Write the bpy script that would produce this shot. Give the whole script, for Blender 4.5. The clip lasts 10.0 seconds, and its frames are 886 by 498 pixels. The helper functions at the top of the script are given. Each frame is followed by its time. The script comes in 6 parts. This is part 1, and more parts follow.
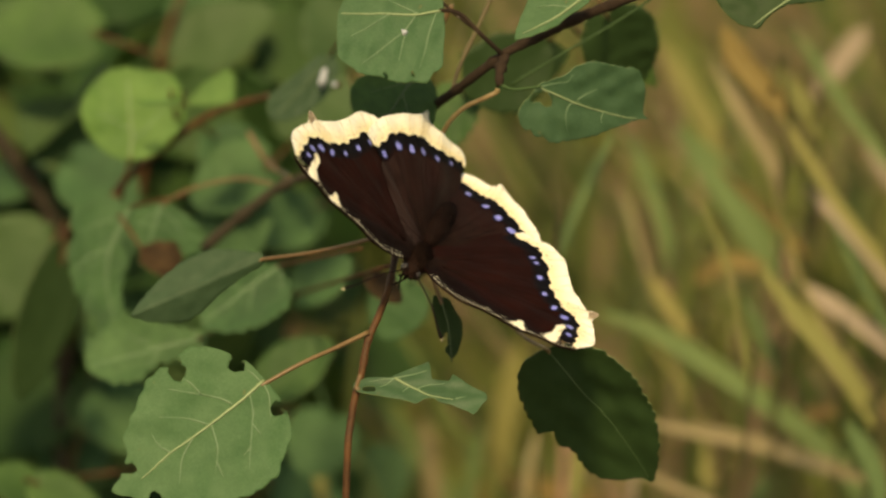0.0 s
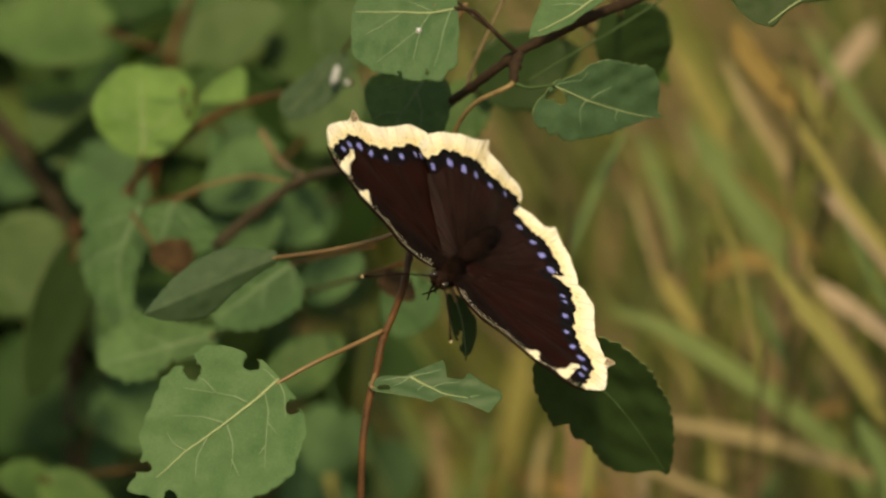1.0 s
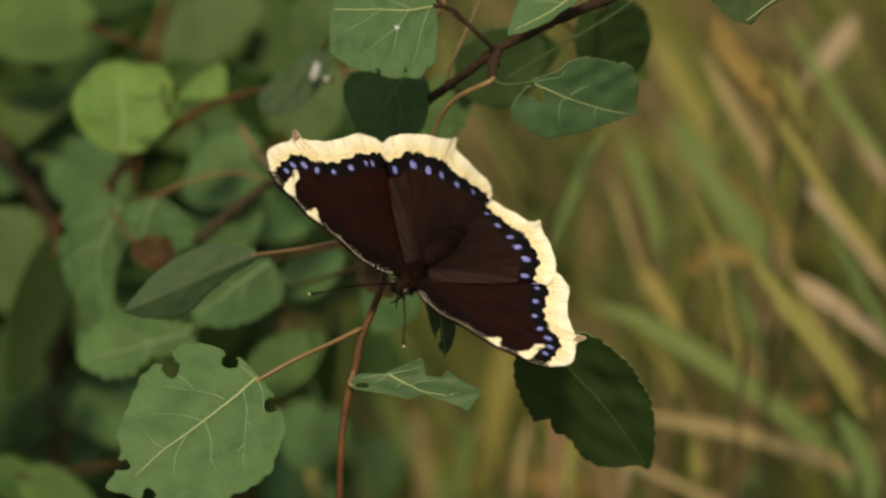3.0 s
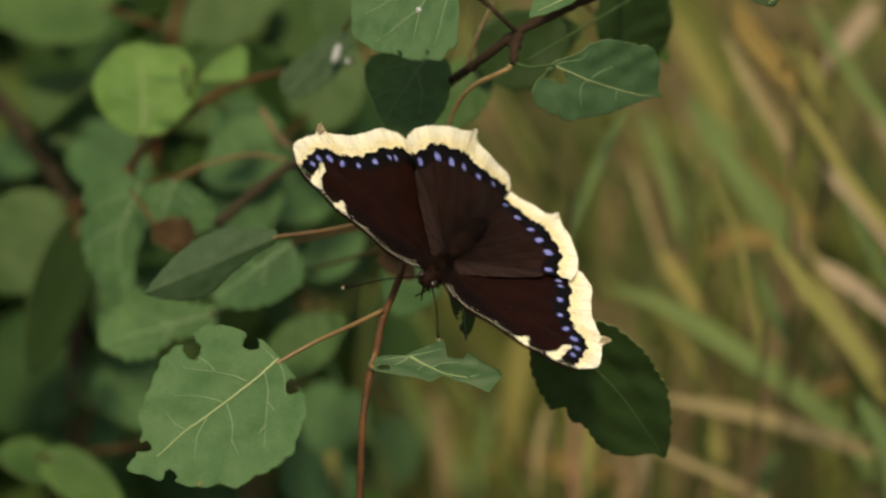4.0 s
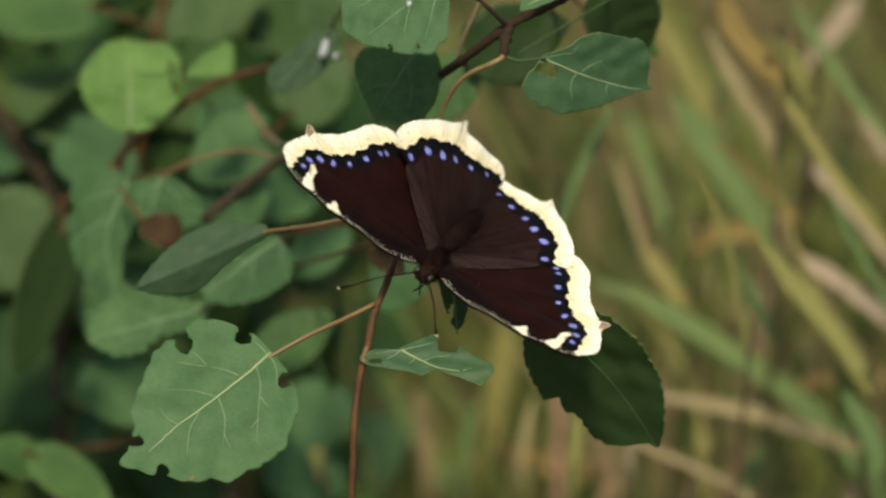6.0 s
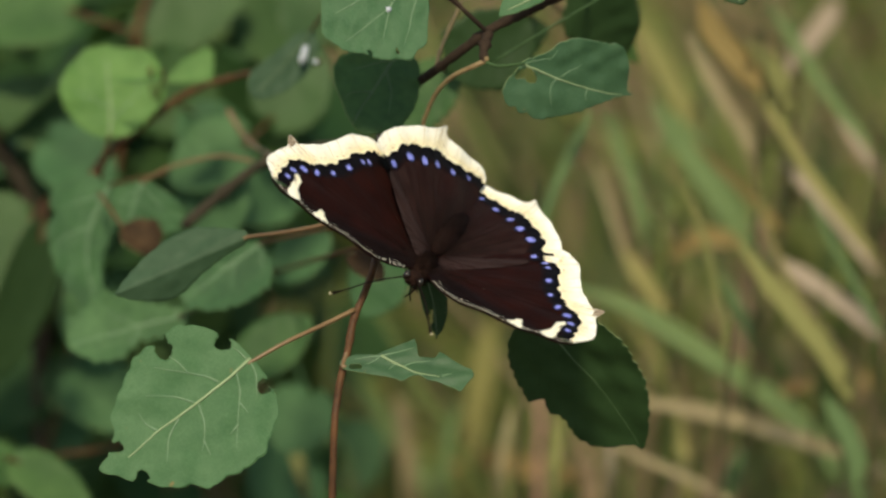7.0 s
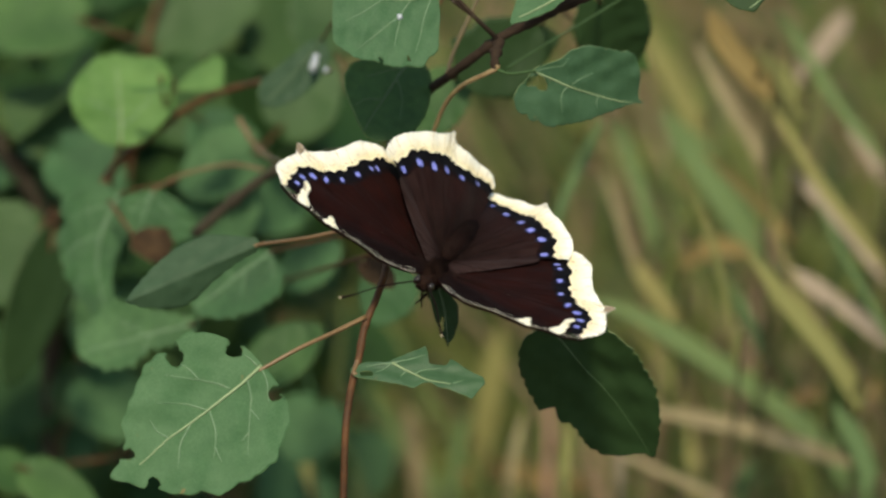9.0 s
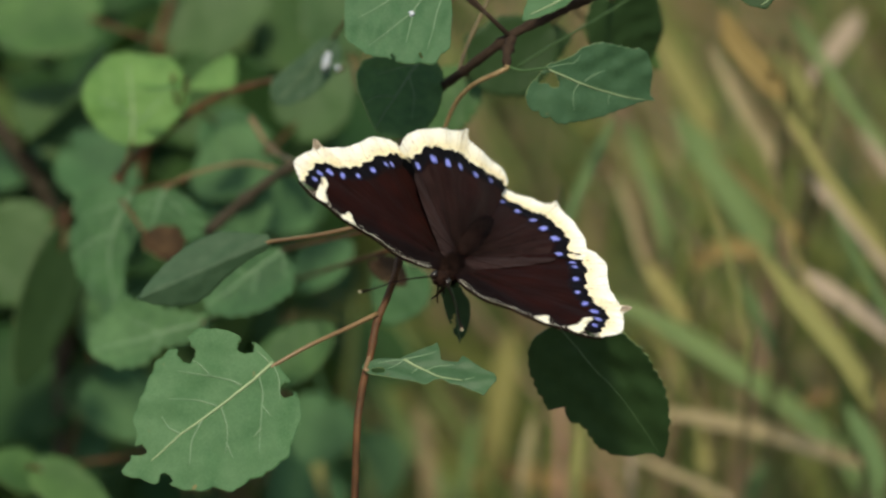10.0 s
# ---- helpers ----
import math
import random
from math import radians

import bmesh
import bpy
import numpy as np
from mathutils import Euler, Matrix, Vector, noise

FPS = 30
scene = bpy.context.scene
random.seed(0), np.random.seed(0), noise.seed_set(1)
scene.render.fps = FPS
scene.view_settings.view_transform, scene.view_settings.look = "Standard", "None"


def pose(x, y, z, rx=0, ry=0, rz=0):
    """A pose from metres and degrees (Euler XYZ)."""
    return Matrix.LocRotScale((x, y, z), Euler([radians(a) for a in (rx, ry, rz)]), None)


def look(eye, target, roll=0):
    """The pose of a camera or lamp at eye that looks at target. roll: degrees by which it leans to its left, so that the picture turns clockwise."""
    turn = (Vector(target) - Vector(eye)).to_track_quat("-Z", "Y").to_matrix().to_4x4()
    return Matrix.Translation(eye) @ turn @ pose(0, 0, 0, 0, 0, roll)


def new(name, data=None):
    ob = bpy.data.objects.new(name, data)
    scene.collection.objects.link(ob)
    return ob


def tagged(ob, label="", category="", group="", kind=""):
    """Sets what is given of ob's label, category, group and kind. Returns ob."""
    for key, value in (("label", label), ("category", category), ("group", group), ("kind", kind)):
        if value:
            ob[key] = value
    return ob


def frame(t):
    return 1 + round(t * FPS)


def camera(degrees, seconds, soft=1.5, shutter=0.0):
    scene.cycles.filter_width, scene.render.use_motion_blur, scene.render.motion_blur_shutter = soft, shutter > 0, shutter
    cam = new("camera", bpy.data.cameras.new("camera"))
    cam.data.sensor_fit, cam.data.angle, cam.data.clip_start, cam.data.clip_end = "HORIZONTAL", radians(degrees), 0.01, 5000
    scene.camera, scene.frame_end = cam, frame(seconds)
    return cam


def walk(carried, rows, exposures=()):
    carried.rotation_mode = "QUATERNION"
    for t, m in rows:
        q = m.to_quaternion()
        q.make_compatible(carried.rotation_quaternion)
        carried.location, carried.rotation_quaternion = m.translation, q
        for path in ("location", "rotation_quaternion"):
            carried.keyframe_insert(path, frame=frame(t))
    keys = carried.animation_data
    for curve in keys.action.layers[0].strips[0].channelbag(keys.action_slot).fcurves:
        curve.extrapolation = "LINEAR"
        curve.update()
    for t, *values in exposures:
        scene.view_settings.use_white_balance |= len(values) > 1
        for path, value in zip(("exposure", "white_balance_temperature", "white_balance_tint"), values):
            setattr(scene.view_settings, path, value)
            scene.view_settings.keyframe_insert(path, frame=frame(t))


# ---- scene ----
PLACE = Vector((0.0, 0.0, 0.65))          # the twig on which the butterfly sits

# ---- camera ----
cam = camera(12.0, 10.0, soft=2.5)
cam.data.dof.use_dof = True
cam.data.dof.focus_distance = 0.779
cam.data.dof.aperture_fstop = 13.0
CAMERA_PATH = [
    (0, (0, -0.7335, 0.917), (0, 0.00002, 0.64999)),
    (0.2, (-0.00045, -0.73335, 0.91742), (0.00021, 0.00034, 0.65088)),
    (0.5, (-0.00112, -0.73312, 0.91805), (0.00014, 0.00031, 0.65079)),
    (0.8, (-0.00269, -0.73312, 0.91805), (-0.00157, 0.00009, 0.65019)),
    (1, (-0.00374, -0.73312, 0.91805), (-0.00274, -0.00009, 0.64971)),
    (1.2, (-0.00434, -0.73307, 0.91819), (-0.00303, 0.00002, 0.64999)),
    (1.5, (-0.00523, -0.73299, 0.9184), (-0.00226, -0.00024, 0.64929)),
    (2, (-0.00374, -0.73312, 0.91805), (-0.00023, -0.00059, 0.64834)),
    (2.2, (-0.00300, -0.73310, 0.91820), (0.00041, -0.00189, 0.64957)),
    (3.3, (-0.00150, -0.73230, 0.92040), (0.00061, -0.00207, 0.64910)),
    (3.5, (-0.00149, -0.73222, 0.92051), (-0.00014, -0.00081, 0.64774)),
    (4, (-0.00262, -0.73261, 0.91946), (-0.00272, -0.00138, 0.64617)),
    (4.5, (-0.00411, -0.73248, 0.91981), (-0.00185, -0.00139, 0.64615)),
    (5, (-0.00598, -0.73286, 0.91876), (-0.00272, -0.00159, 0.64559)),
    (5.2, (-0.00660, -0.73300, 0.91840), (-0.00207, -0.00274, 0.64721)),
    (6.3, (-0.00780, -0.73320, 0.91770), (0.00006, -0.00340, 0.64537)),
    (6.5, (-0.00785, -0.73324, 0.9177), (0.00131, -0.00188, 0.64479)),
    (7, (-0.0071, -0.73324, 0.9177), (0.00263, -0.00144, 0.646)),
    (7.5, (-0.0071, -0.7335, 0.917), (0.00181, -0.00135, 0.64625)),
    (8, (-0.00747, -0.7335, 0.917), (0.00151, -0.0016, 0.64557)),
    (8.5, (-0.00785, -0.73286, 0.91876), (0.00192, -0.0013, 0.64638)),
    (9, (-0.00822, -0.73376, 0.9163), (0.00057, -0.00097, 0.64728)),
    (9.5, (-0.00785, -0.73427, 0.91489), (-0.00066, -0.00092, 0.64743)),
    (10, (-0.00822, -0.73478, 0.91349), (-0.00162, -0.00118, 0.6467)),
]
walk(cam, [(t, look(eye, aim)) for t, eye, aim in CAMERA_PATH], [(0, 0.33, 13600, 6), (2, 0.1, 13000, 6), (3.5, 0.05, 11400, 4), (5, 0.28, 9400, 3), (7.5, 0.33, 8000, 3), (10, 0.36, 7700, 3)])

# ---- light ----
SUN_AZ, SUN_EL = radians(184), radians(54)
world = bpy.data.worlds.new("world")
scene.world = world
world.use_nodes = True
wn = world.node_tree
sky = wn.nodes.new("ShaderNodeTexSky")
sky.sky_type = "NISHITA"
sky.sun_disc = False
sky.sun_elevation = SUN_EL
sky.sun_rotation = SUN_AZ
wn.links.new(sky.outputs[0], wn.nodes["Background"].inputs[0])
wn.nodes["Background"].inputs[1].default_value = 0.15
sun = new("sun", bpy.data.lights.new("sun", "SUN"))
sun.data.energy = 2.9
sun.data.angle = radians(7.0)
sun.data.color = (1.0, 0.94, 0.84)
to_sun = Vector((math.sin(SUN_AZ) * math.cos(SUN_EL), math.cos(SUN_AZ) * math.cos(SUN_EL), math.sin(SUN_EL)))
sun.matrix_world = look(PLACE + 3 * to_sun, PLACE)


# ---- materials ----
def surface(name, dark, light, scale=40.0, rough=0.5, bump=0.2, through_light=0.0, spec=0.5, island=0.0,
            stretch=(1, 1, 1), spots=None, spot_scale=900.0, spot_at=0.68, coord="Object", vary=0.0, fine=8.0, sheen=0.0, net=0.0):
    """A two-tone noise material at two scales, with bump, optional translucence, specks and variation by piece."""
    m = bpy.data.materials.new(name)
    m.use_nodes = True
    nt = m.node_tree
    n, ln = nt.nodes, nt.links
    bsdf = n["Principled BSDF"]
    out = n["Material Output"]
    co = n.new("ShaderNodeTexCoord")
    mp = n.new("ShaderNodeMapping")
    mp.inputs["Scale"].default_value = stretch
    ln.new(co.outputs[coord], mp.inputs[0])
    big = n.new("ShaderNodeTexNoise")
    big.inputs["Scale"].default_value = scale
    big.inputs["Detail"].default_value = 5
    small = n.new("ShaderNodeTexNoise")
    small.inputs["Scale"].default_value = scale * fine
    small.inputs["Detail"].default_value = 4
    for q in (big, small):
        ln.new(mp.outputs[0], q.inputs["Vector"])
    mixf = n.new("ShaderNodeMath")
    mixf.operation = "MULTIPLY_ADD"
    ln.new(small.outputs[0], mixf.inputs[0])
    mixf.inputs[1].default_value = 0.45
    ln.new(big.outputs[0], mixf.inputs[2])
    rng = n.new("ShaderNodeMapRange")
    rng.inputs["From Min"].default_value = 0.48
    rng.inputs["From Max"].default_value = 0.98
    ln.new(mixf.outputs[0], rng.inputs[0])
    col = n.new("ShaderNodeMix")
    col.data_type = "RGBA"
    col.inputs[6].default_value = (*dark, 1)
    col.inputs[7].default_value = (*light, 1)
    ln.new(rng.outputs[0], col.inputs[0])
    colour = col.outputs[2]
    if net:
        cell = n.new("ShaderNodeTexVoronoi")
        cell.feature = "DISTANCE_TO_EDGE"
        cell.inputs["Scale"].default_value = 1500
        warp = n.new("ShaderNodeMix")
        warp.data_type = "VECTOR"
        warp.inputs[0].default_value = 0.0025
        ln.new(mp.outputs[0], warp.inputs[4])
        ln.new(small.outputs["Color"], warp.inputs[5])
        ln.new(warp.outputs[1], cell.inputs["Vector"])
        line = n.new("ShaderNodeMapRange")
        line.inputs["From Min"].default_value = 0.10
        line.inputs["From Max"].default_value = 0.0
        line.inputs["To Max"].default_value = net
        ln.new(cell.outputs["Distance"], line.inputs[0])
        nm = n.new("ShaderNodeMix")
        nm.data_type = "RGBA"
        nm.inputs[7].default_value = (light[0] * 1.7, light[1] * 1.5, light[2] * 1.7, 1)
        ln.new(line.outputs[0], nm.inputs[0])
        ln.new(colour, nm.inputs[6])
        colour = nm.outputs[2]
    if vary or island:
        hsv = n.new("ShaderNodeHueSaturation")
        src = n.new("ShaderNodeNewGeometry").outputs["Random Per Island"] if island else n.new("ShaderNodeObjectInfo").outputs["Random"]
        v = n.new("ShaderNodeMapRange")
        v.inputs["To Min"].default_value = 1 - (island or vary)
        v.inputs["To Max"].default_value = 1 + (island or vary)
        ln.new(src, v.inputs[0])
        h = n.new("ShaderNodeMapRange")
        h.inputs["To Min"].default_value = 0.5 + 0.08 * (island or vary)
        h.inputs["To Max"].default_value = 0.5 - 0.08 * (island or vary)
        ln.new(src, h.inputs[0])
        ln.new(v.outputs[0], hsv.inputs["Value"])
        ln.new(h.outputs[0], hsv.inputs["Hue"])
        ln.new(colour, hsv.inputs["Color"])
        colour = hsv.outputs[0]
    if spots:
        sp = n.new("ShaderNodeTexNoise")
        sp.inputs["Scale"].default_value = spot_scale
        sp.inputs["Detail"].default_value = 2
        ln.new(mp.outputs[0], sp.inputs["Vector"])
        st = n.new("ShaderNodeMapRange")
        st.inputs["From Min"].default_value = spot_at
        st.inputs["From Max"].default_value = spot_at + 0.05
        ln.new(sp.outputs[0], st.inputs[0])
        mx = n.new("ShaderNodeMix")
        mx.data_type = "RGBA"
        ln.new(st.outputs[0], mx.inputs[0])
        ln.new(colour, mx.inputs[6])
        mx.inputs[7].default_value = (*spots, 1)
        colour = mx.outputs[2]
    ln.new(colour, bsdf.inputs["Base Color"])
    bsdf.inputs["Roughness"].default_value = rough
    bsdf.inputs["Specular IOR Level"].default_value = spec
    if sheen:
        bsdf.inputs["Sheen Weight"].default_value = sheen
        bsdf.inputs["Sheen Roughness"].default_value = 0.4
    if bump:
        bp = n.new("ShaderNodeBump")
        bp.inputs["Strength"].default_value = bump
        bp.inputs["Distance"].default_value = 0.0004
        ln.new(mixf.outputs[0], bp.inputs["Height"])
        ln.new(bp.outputs[0], bsdf.inputs["Normal"])
    if through_light:
        tr = n.new("ShaderNodeBsdfTranslucent")
        lift = n.new("ShaderNodeMix")
        lift.data_type = "RGBA"
        lift.blend_type = "MULTIPLY"
        lift.inputs[0].default_value = 1.0
        lift.inputs[7].default_value = (1.25, 1.3, 0.55, 1)
        ln.new(colour, lift.inputs[6])
        ln.new(lift.outputs[2], tr.inputs[0])
        ms = n.new("ShaderNodeMixShader")
        ms.inputs[0].default_value = through_light
        ln.new(bsdf.outputs[0], ms.inputs[1])
        ln.new(tr.outputs[0], ms.inputs[2])
        ln.new(ms.outputs[0], out.inputs[0])
    return m


LEAF = surface("leaf_green", (0.036, 0.097, 0.042), (0.058, 0.132, 0.059), 60, 0.62, 0.3, 0.15, 0.2, vary=0.12, spots=(0.16, 0.13, 0.05), spot_scale=330, spot_at=0.72, net=0.3)
# dark green of a twig and stalk; on bush leaves it paints in shade
LEAF_DARK = surface("leaf_dark_shaded", (0.03, 0.068, 0.022), (0.045, 0.092, 0.03), 60, 0.6, 0.25, 0.1, 0.25, vary=0.1, net=0.12)
LEAF_MID = surface("leaf_mid_green", (0.026, 0.07, 0.02), (0.068, 0.14, 0.04), 75, 0.6, 0.25, 0.15, 0.25, vary=0.15)
# darkest copy of the leaf green: shade put into the colour of dim leaves
LEAF_DEEP_SHADE = surface("leaf_shade_green", (0.015, 0.038, 0.011), (0.023, 0.052, 0.016), 60, 0.6, 0.25, 0.1, 0.2, net=0.08)
LEAF_BUSH = surface("leaf_bush_green", (0.026, 0.075, 0.029), (0.066, 0.15, 0.06), 75, 0.65, 0.25, 0.2, 0.2, vary=0.12)
LEAF_TEAL = surface("leaf_blue_green", (0.028, 0.076, 0.034), (0.046, 0.105, 0.05), 60, 0.55, 0.3, 0.12, 0.3, spots=(0.11, 0.11, 0.05), spot_scale=330, spot_at=0.72, net=0.26)
LEAF_PALE = surface("leaf_grey_green", (0.024, 0.058, 0.028), (0.048, 0.092, 0.05), 60, 0.6, 0.3, 0.15, 0.2)
DEAD_LEAF = surface("dead_leaf", (0.014, 0.008, 0.004), (0.085, 0.05, 0.024), 260, 0.8, 0.5, 0.15, 0.2)
LEAF_YOUNG = surface("leaf_yellow_green", (0.066, 0.165, 0.04), (0.125, 0.255, 0.07), 90, 0.6, 0.2, 0.3, 0.25, vary=0.1)
LEAF_FAR = surface("leaf_far", (0.04, 0.1, 0.028), (0.08, 0.155, 0.05), 30, 0.6, 0.2, 0.5, 0.25, island=0.3)
LEAF_EDGE = surface("leaf_edge", (0.13, 0.19, 0.06), (0.2, 0.24, 0.09), 90, 0.6, 0.2)
VEIN = surface("vein", (0.19, 0.26, 0.13), (0.25, 0.32, 0.17), 200, 0.5, 0.1)
SIDE_VEIN = surface("side_vein", (0.1, 0.19, 0.1), (0.15, 0.235, 0.13), 200, 0.5, 0.1)
DARK_VEIN = surface("dark_vein", (0.045, 0.085, 0.034), (0.065, 0.11, 0.045), 200, 0.5, 0.1)
STALK_OLIVE = surface("olive_stalk", (0.085, 0.062, 0.024), (0.13, 0.1, 0.04), 120, 0.5, 0.2)
STALK = surface("stalk", (0.13, 0.074, 0.034), (0.2, 0.125, 0.058), 120, 0.45, 0.2)
STALK_TAN = surface("tan_stalk", (0.15, 0.085, 0.038), (0.32, 0.235, 0.11), 140, 0.5, 0.2)
BARK = surface("bark", (0.017, 0.011, 0.008), (0.042, 0.027, 0.018), 160, 0.9, 0.6, 0, 0.15, spots=(0.12, 0.1, 0.08), spot_scale=700, spot_at=0.7)
GREY_BARK = surface("grey_bark", (0.026, 0.022, 0.015), (0.065, 0.053, 0.036), 160, 0.9, 0.6, 0, 0.15)
RED_BARK = surface("red_bark", (0.04, 0.018, 0.008), (0.125, 0.054, 0.021), 220, 0.6, 0.4, 0, 0.25)
SOIL = surface("soil", (0.05, 0.036, 0.02), (0.13, 0.092, 0.055), 9, 0.95, 0.6, fine=12)
GRASS_GREEN = surface("grass_green", (0.09, 0.13, 0.034), (0.175, 0.22, 0.065), 6, 0.6, 0.1, 0.3, island=0.5)
ORANGE_BLADE = surface("orange_blade", (0.22, 0.145, 0.045), (0.31, 0.215, 0.075), 6, 0.65, 0.1, 0.25, vary=0.15)
STRAW_FIELD = surface("straw_field", (0.24, 0.185, 0.09), (0.38, 0.3, 0.17), 6, 0.7, 0.1, 0.25, island=0.45)
STRAW_PALE = surface("pale_straw", (0.3, 0.23, 0.165), (0.43, 0.345, 0.26), 6, 0.7, 0.1, 0.2)
STRAW = surface("straw", (0.225, 0.185, 0.095), (0.35, 0.29, 0.165), 6, 0.7, 0.1, 0.2, vary=0.15)
BLADE = surface("green_blade", (0.086, 0.15, 0.048), (0.14, 0.215, 0.078), 6, 0.6, 0.1, 0.25, vary=0.2)
YELLOW_BLADE = surface("yellow_blade", (0.2, 0.19, 0.06), (0.3, 0.285, 0.1), 6, 0.65, 0.1, 0.25, vary=0.2)
CULM = surface("culm", (0.07, 0.075, 0.028), (0.14, 0.125, 0.055), 20, 0.65, 0.1, vary=0.2)
GRASS_DRY = surface("grass_dry", (0.21, 0.142, 0.083), (0.39, 0.285, 0.18), 6, 0.7, 0.1, 0.25, island=0.5)
WING_DARK = surface("wing_maroon", (0.0065, 0.0012, 0.0009), (0.0165, 0.0031, 0.0021), 160, 0.8, 0.4, 0, 0.06, sheen=0.02, fine=14)
WING_BLACK = surface("wing_black", (0.0012, 0.001, 0.0016), (0.004, 0.003, 0.0045), 300, 0.7, 0.4, 0, 0.08, fine=10)
WING_CREAM = surface("wing_cream", (0.82, 0.69, 0.43), (0.9, 0.82, 0.61), 260, 0.75, 0.4, 0.08, 0.2, spots=(0.46, 0.34, 0.2), spot_scale=1500, spot_at=0.62, fine=10)
WING_PALE = surface("wing_pale", (0.84, 0.77, 0.58), (0.9, 0.87, 0.76), 260, 0.75, 0.4, 0.08, 0.2, spots=(0.4, 0.3, 0.2), spot_scale=1500, spot_at=0.69, fine=10)
WING_GREY = surface("wing_grey", (0.1, 0.075, 0.065), (0.45, 0.38, 0.3), 900, 0.8, 0.4, 0, 0.2, fine=4)
TOOTH_GREY = surface("tooth_grey", (0.06, 0.04, 0.032), (0.5, 0.4, 0.28), 1300, 0.8, 0.3, 0, 0.1, fine=3)
MARGIN_VEIN = surface("margin_vein", (0.42, 0.32, 0.18), (0.62, 0.5, 0.3), 900, 0.8, 0.2, 0, 0.1)
WING_VEIN = surface("wing_vein", (0.0075, 0.0025, 0.002), (0.015, 0.0055, 0.0044), 300, 0.8, 0.3, 0, 0.06)
WING_HIND = surface("wing_hind", (0.006, 0.0014, 0.0011), (0.0155, 0.0035, 0.0026), 130, 0.8, 0.4, 0, 0.08, sheen=0.02, fine=14)


def blend_span(m, colour2, axis, start, end, most, ragged, streak=0.0):
    """A second tone along or across a wing piece, by the wing's own span."""
    nt = m.node_tree
    bsdf = nt.nodes["Principled BSDF"]
    colour = bsdf.inputs["Base Color"].links[0].from_socket
    span = nt.nodes.new("ShaderNodeUVMap")
    span.uv_map = "span"
    sep = nt.nodes.new("ShaderNodeSeparateXYZ")
    nt.links.new(span.outputs[0], sep.inputs[0])
    rag = nt.nodes.new("ShaderNodeTexNoise")
    rag.inputs["Scale"].default_value = 900
    nt.links.new(nt.nodes["Texture Coordinate"].outputs["Object"], rag.inputs["Vector"])
    off = nt.nodes.new("ShaderNodeMath")
    off.operation = "MULTIPLY_ADD"
    nt.links.new(rag.outputs[0], off.inputs[0])
    off.inputs[1].default_value = ragged
    nt.links.new(sep.outputs[axis], off.inputs[2])
    fade = nt.nodes.new("ShaderNodeMapRange")
    fade.inputs["From Min"].default_value = min(start, end) + ragged / 2
    fade.inputs["From Max"].default_value = max(start, end) + ragged / 2
    fade.inputs["To Min"].default_value = most if start > end else 0
    fade.inputs["To Max"].default_value = 0 if start > end else most
    nt.links.new(off.outputs[0], fade.inputs[0])
    amount = fade.outputs[0]
    if streak:
        # fine rays that run out from the wing's root
        stretch = nt.nodes.new("ShaderNodeMapping")
        stretch.inputs["Scale"].default_value = (streak, 1.6, 1)
        nt.links.new(span.outputs[0], stretch.inputs[0])
        rays = nt.nodes.new("ShaderNodeTexNoise")
        rays.inputs["Scale"].default_value = 1.0
        rays.inputs["Detail"].default_value = 3
        nt.links.new(stretch.outputs[0], rays.inputs["Vector"])
        thin = nt.nodes.new("ShaderNodeMapRange")
        thin.inputs["From Min"].default_value = 0.3
        thin.inputs["From Max"].default_value = 0.85
        nt.links.new(rays.outputs[0], thin.inputs[0])
        both = nt.nodes.new("ShaderNodeMath")
        both.operation = "MULTIPLY"
        nt.links.new(amount, both.inputs[0])
        nt.links.new(thin.outputs[0], both.inputs[1])
        amount = both.outputs[0]
    mix = nt.nodes.new("ShaderNodeMix")
    mix.data_type = "RGBA"
    mix.inputs[7].default_value = (*colour2, 1)
    nt.links.new(amount, mix.inputs[0])
    nt.links.new(colour, mix.inputs[6])
    nt.links.new(mix.outputs[2], bsdf.inputs["Base Color"])


# grey tone of the hindwing's front, with a hazy sheen painted into it
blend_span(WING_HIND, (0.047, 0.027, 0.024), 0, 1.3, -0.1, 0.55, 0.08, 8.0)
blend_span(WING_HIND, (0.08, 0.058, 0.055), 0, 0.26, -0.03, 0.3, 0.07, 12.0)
# root darkened: the shade near the body is put into the colour
blend_span(WING_HIND, (0.006, 0.0018, 0.0015), 1, 0.55, 0.1, 0.8, 0.1)
blend_span(WING_BLACK, (0.0085, 0.002, 0.0016), 1, 0.4, 0.0, 1.0, 0.3)
blend_span(WING_DARK, (0.0022, 0.0012, 0.0013), 0, 0.27, 0.15, 0.75, 0.04)
blend_span(WING_CREAM, (0.9, 0.88, 0.8), 1, 0.2, 0.75, 0.95, 0.35)
WING_BLUE = surface("wing_blue", (0.07, 0.09, 0.42), (0.34, 0.36, 0.85), 1700, 0.5, 0.3, 0, 0.4)
WING_NAVY = surface("wing_navy", (0.002, 0.002, 0.008), (0.006, 0.007, 0.035), 1200, 0.6, 0.3, 0, 0.2)
SPECK_WHITE = surface("speck_white", (0.32, 0.36, 0.45), (0.6, 0.62, 0.66), 300, 0.8, 0.4)
FUR = surface("fur", (0.007, 0.0034, 0.0026), (0.022, 0.011, 0.008), 500, 0.85, 0.5, 0, 0.05)
BODY_BROWN = surface("abdomen_brown", (0.005, 0.002, 0.0016), (0.012, 0.005, 0.004), 400, 0.85, 0.5, 0, 0.05, fine=6)
WING_HAIR = surface("wing_hair", (0.008, 0.004, 0.0034), (0.022, 0.012, 0.01), 500, 0.8, 0, 0, 0.08)
EYE_BROWN = surface("eye", (0.01, 0.008, 0.006), (0.025, 0.018, 0.012), 300, 0.2, 0.1)


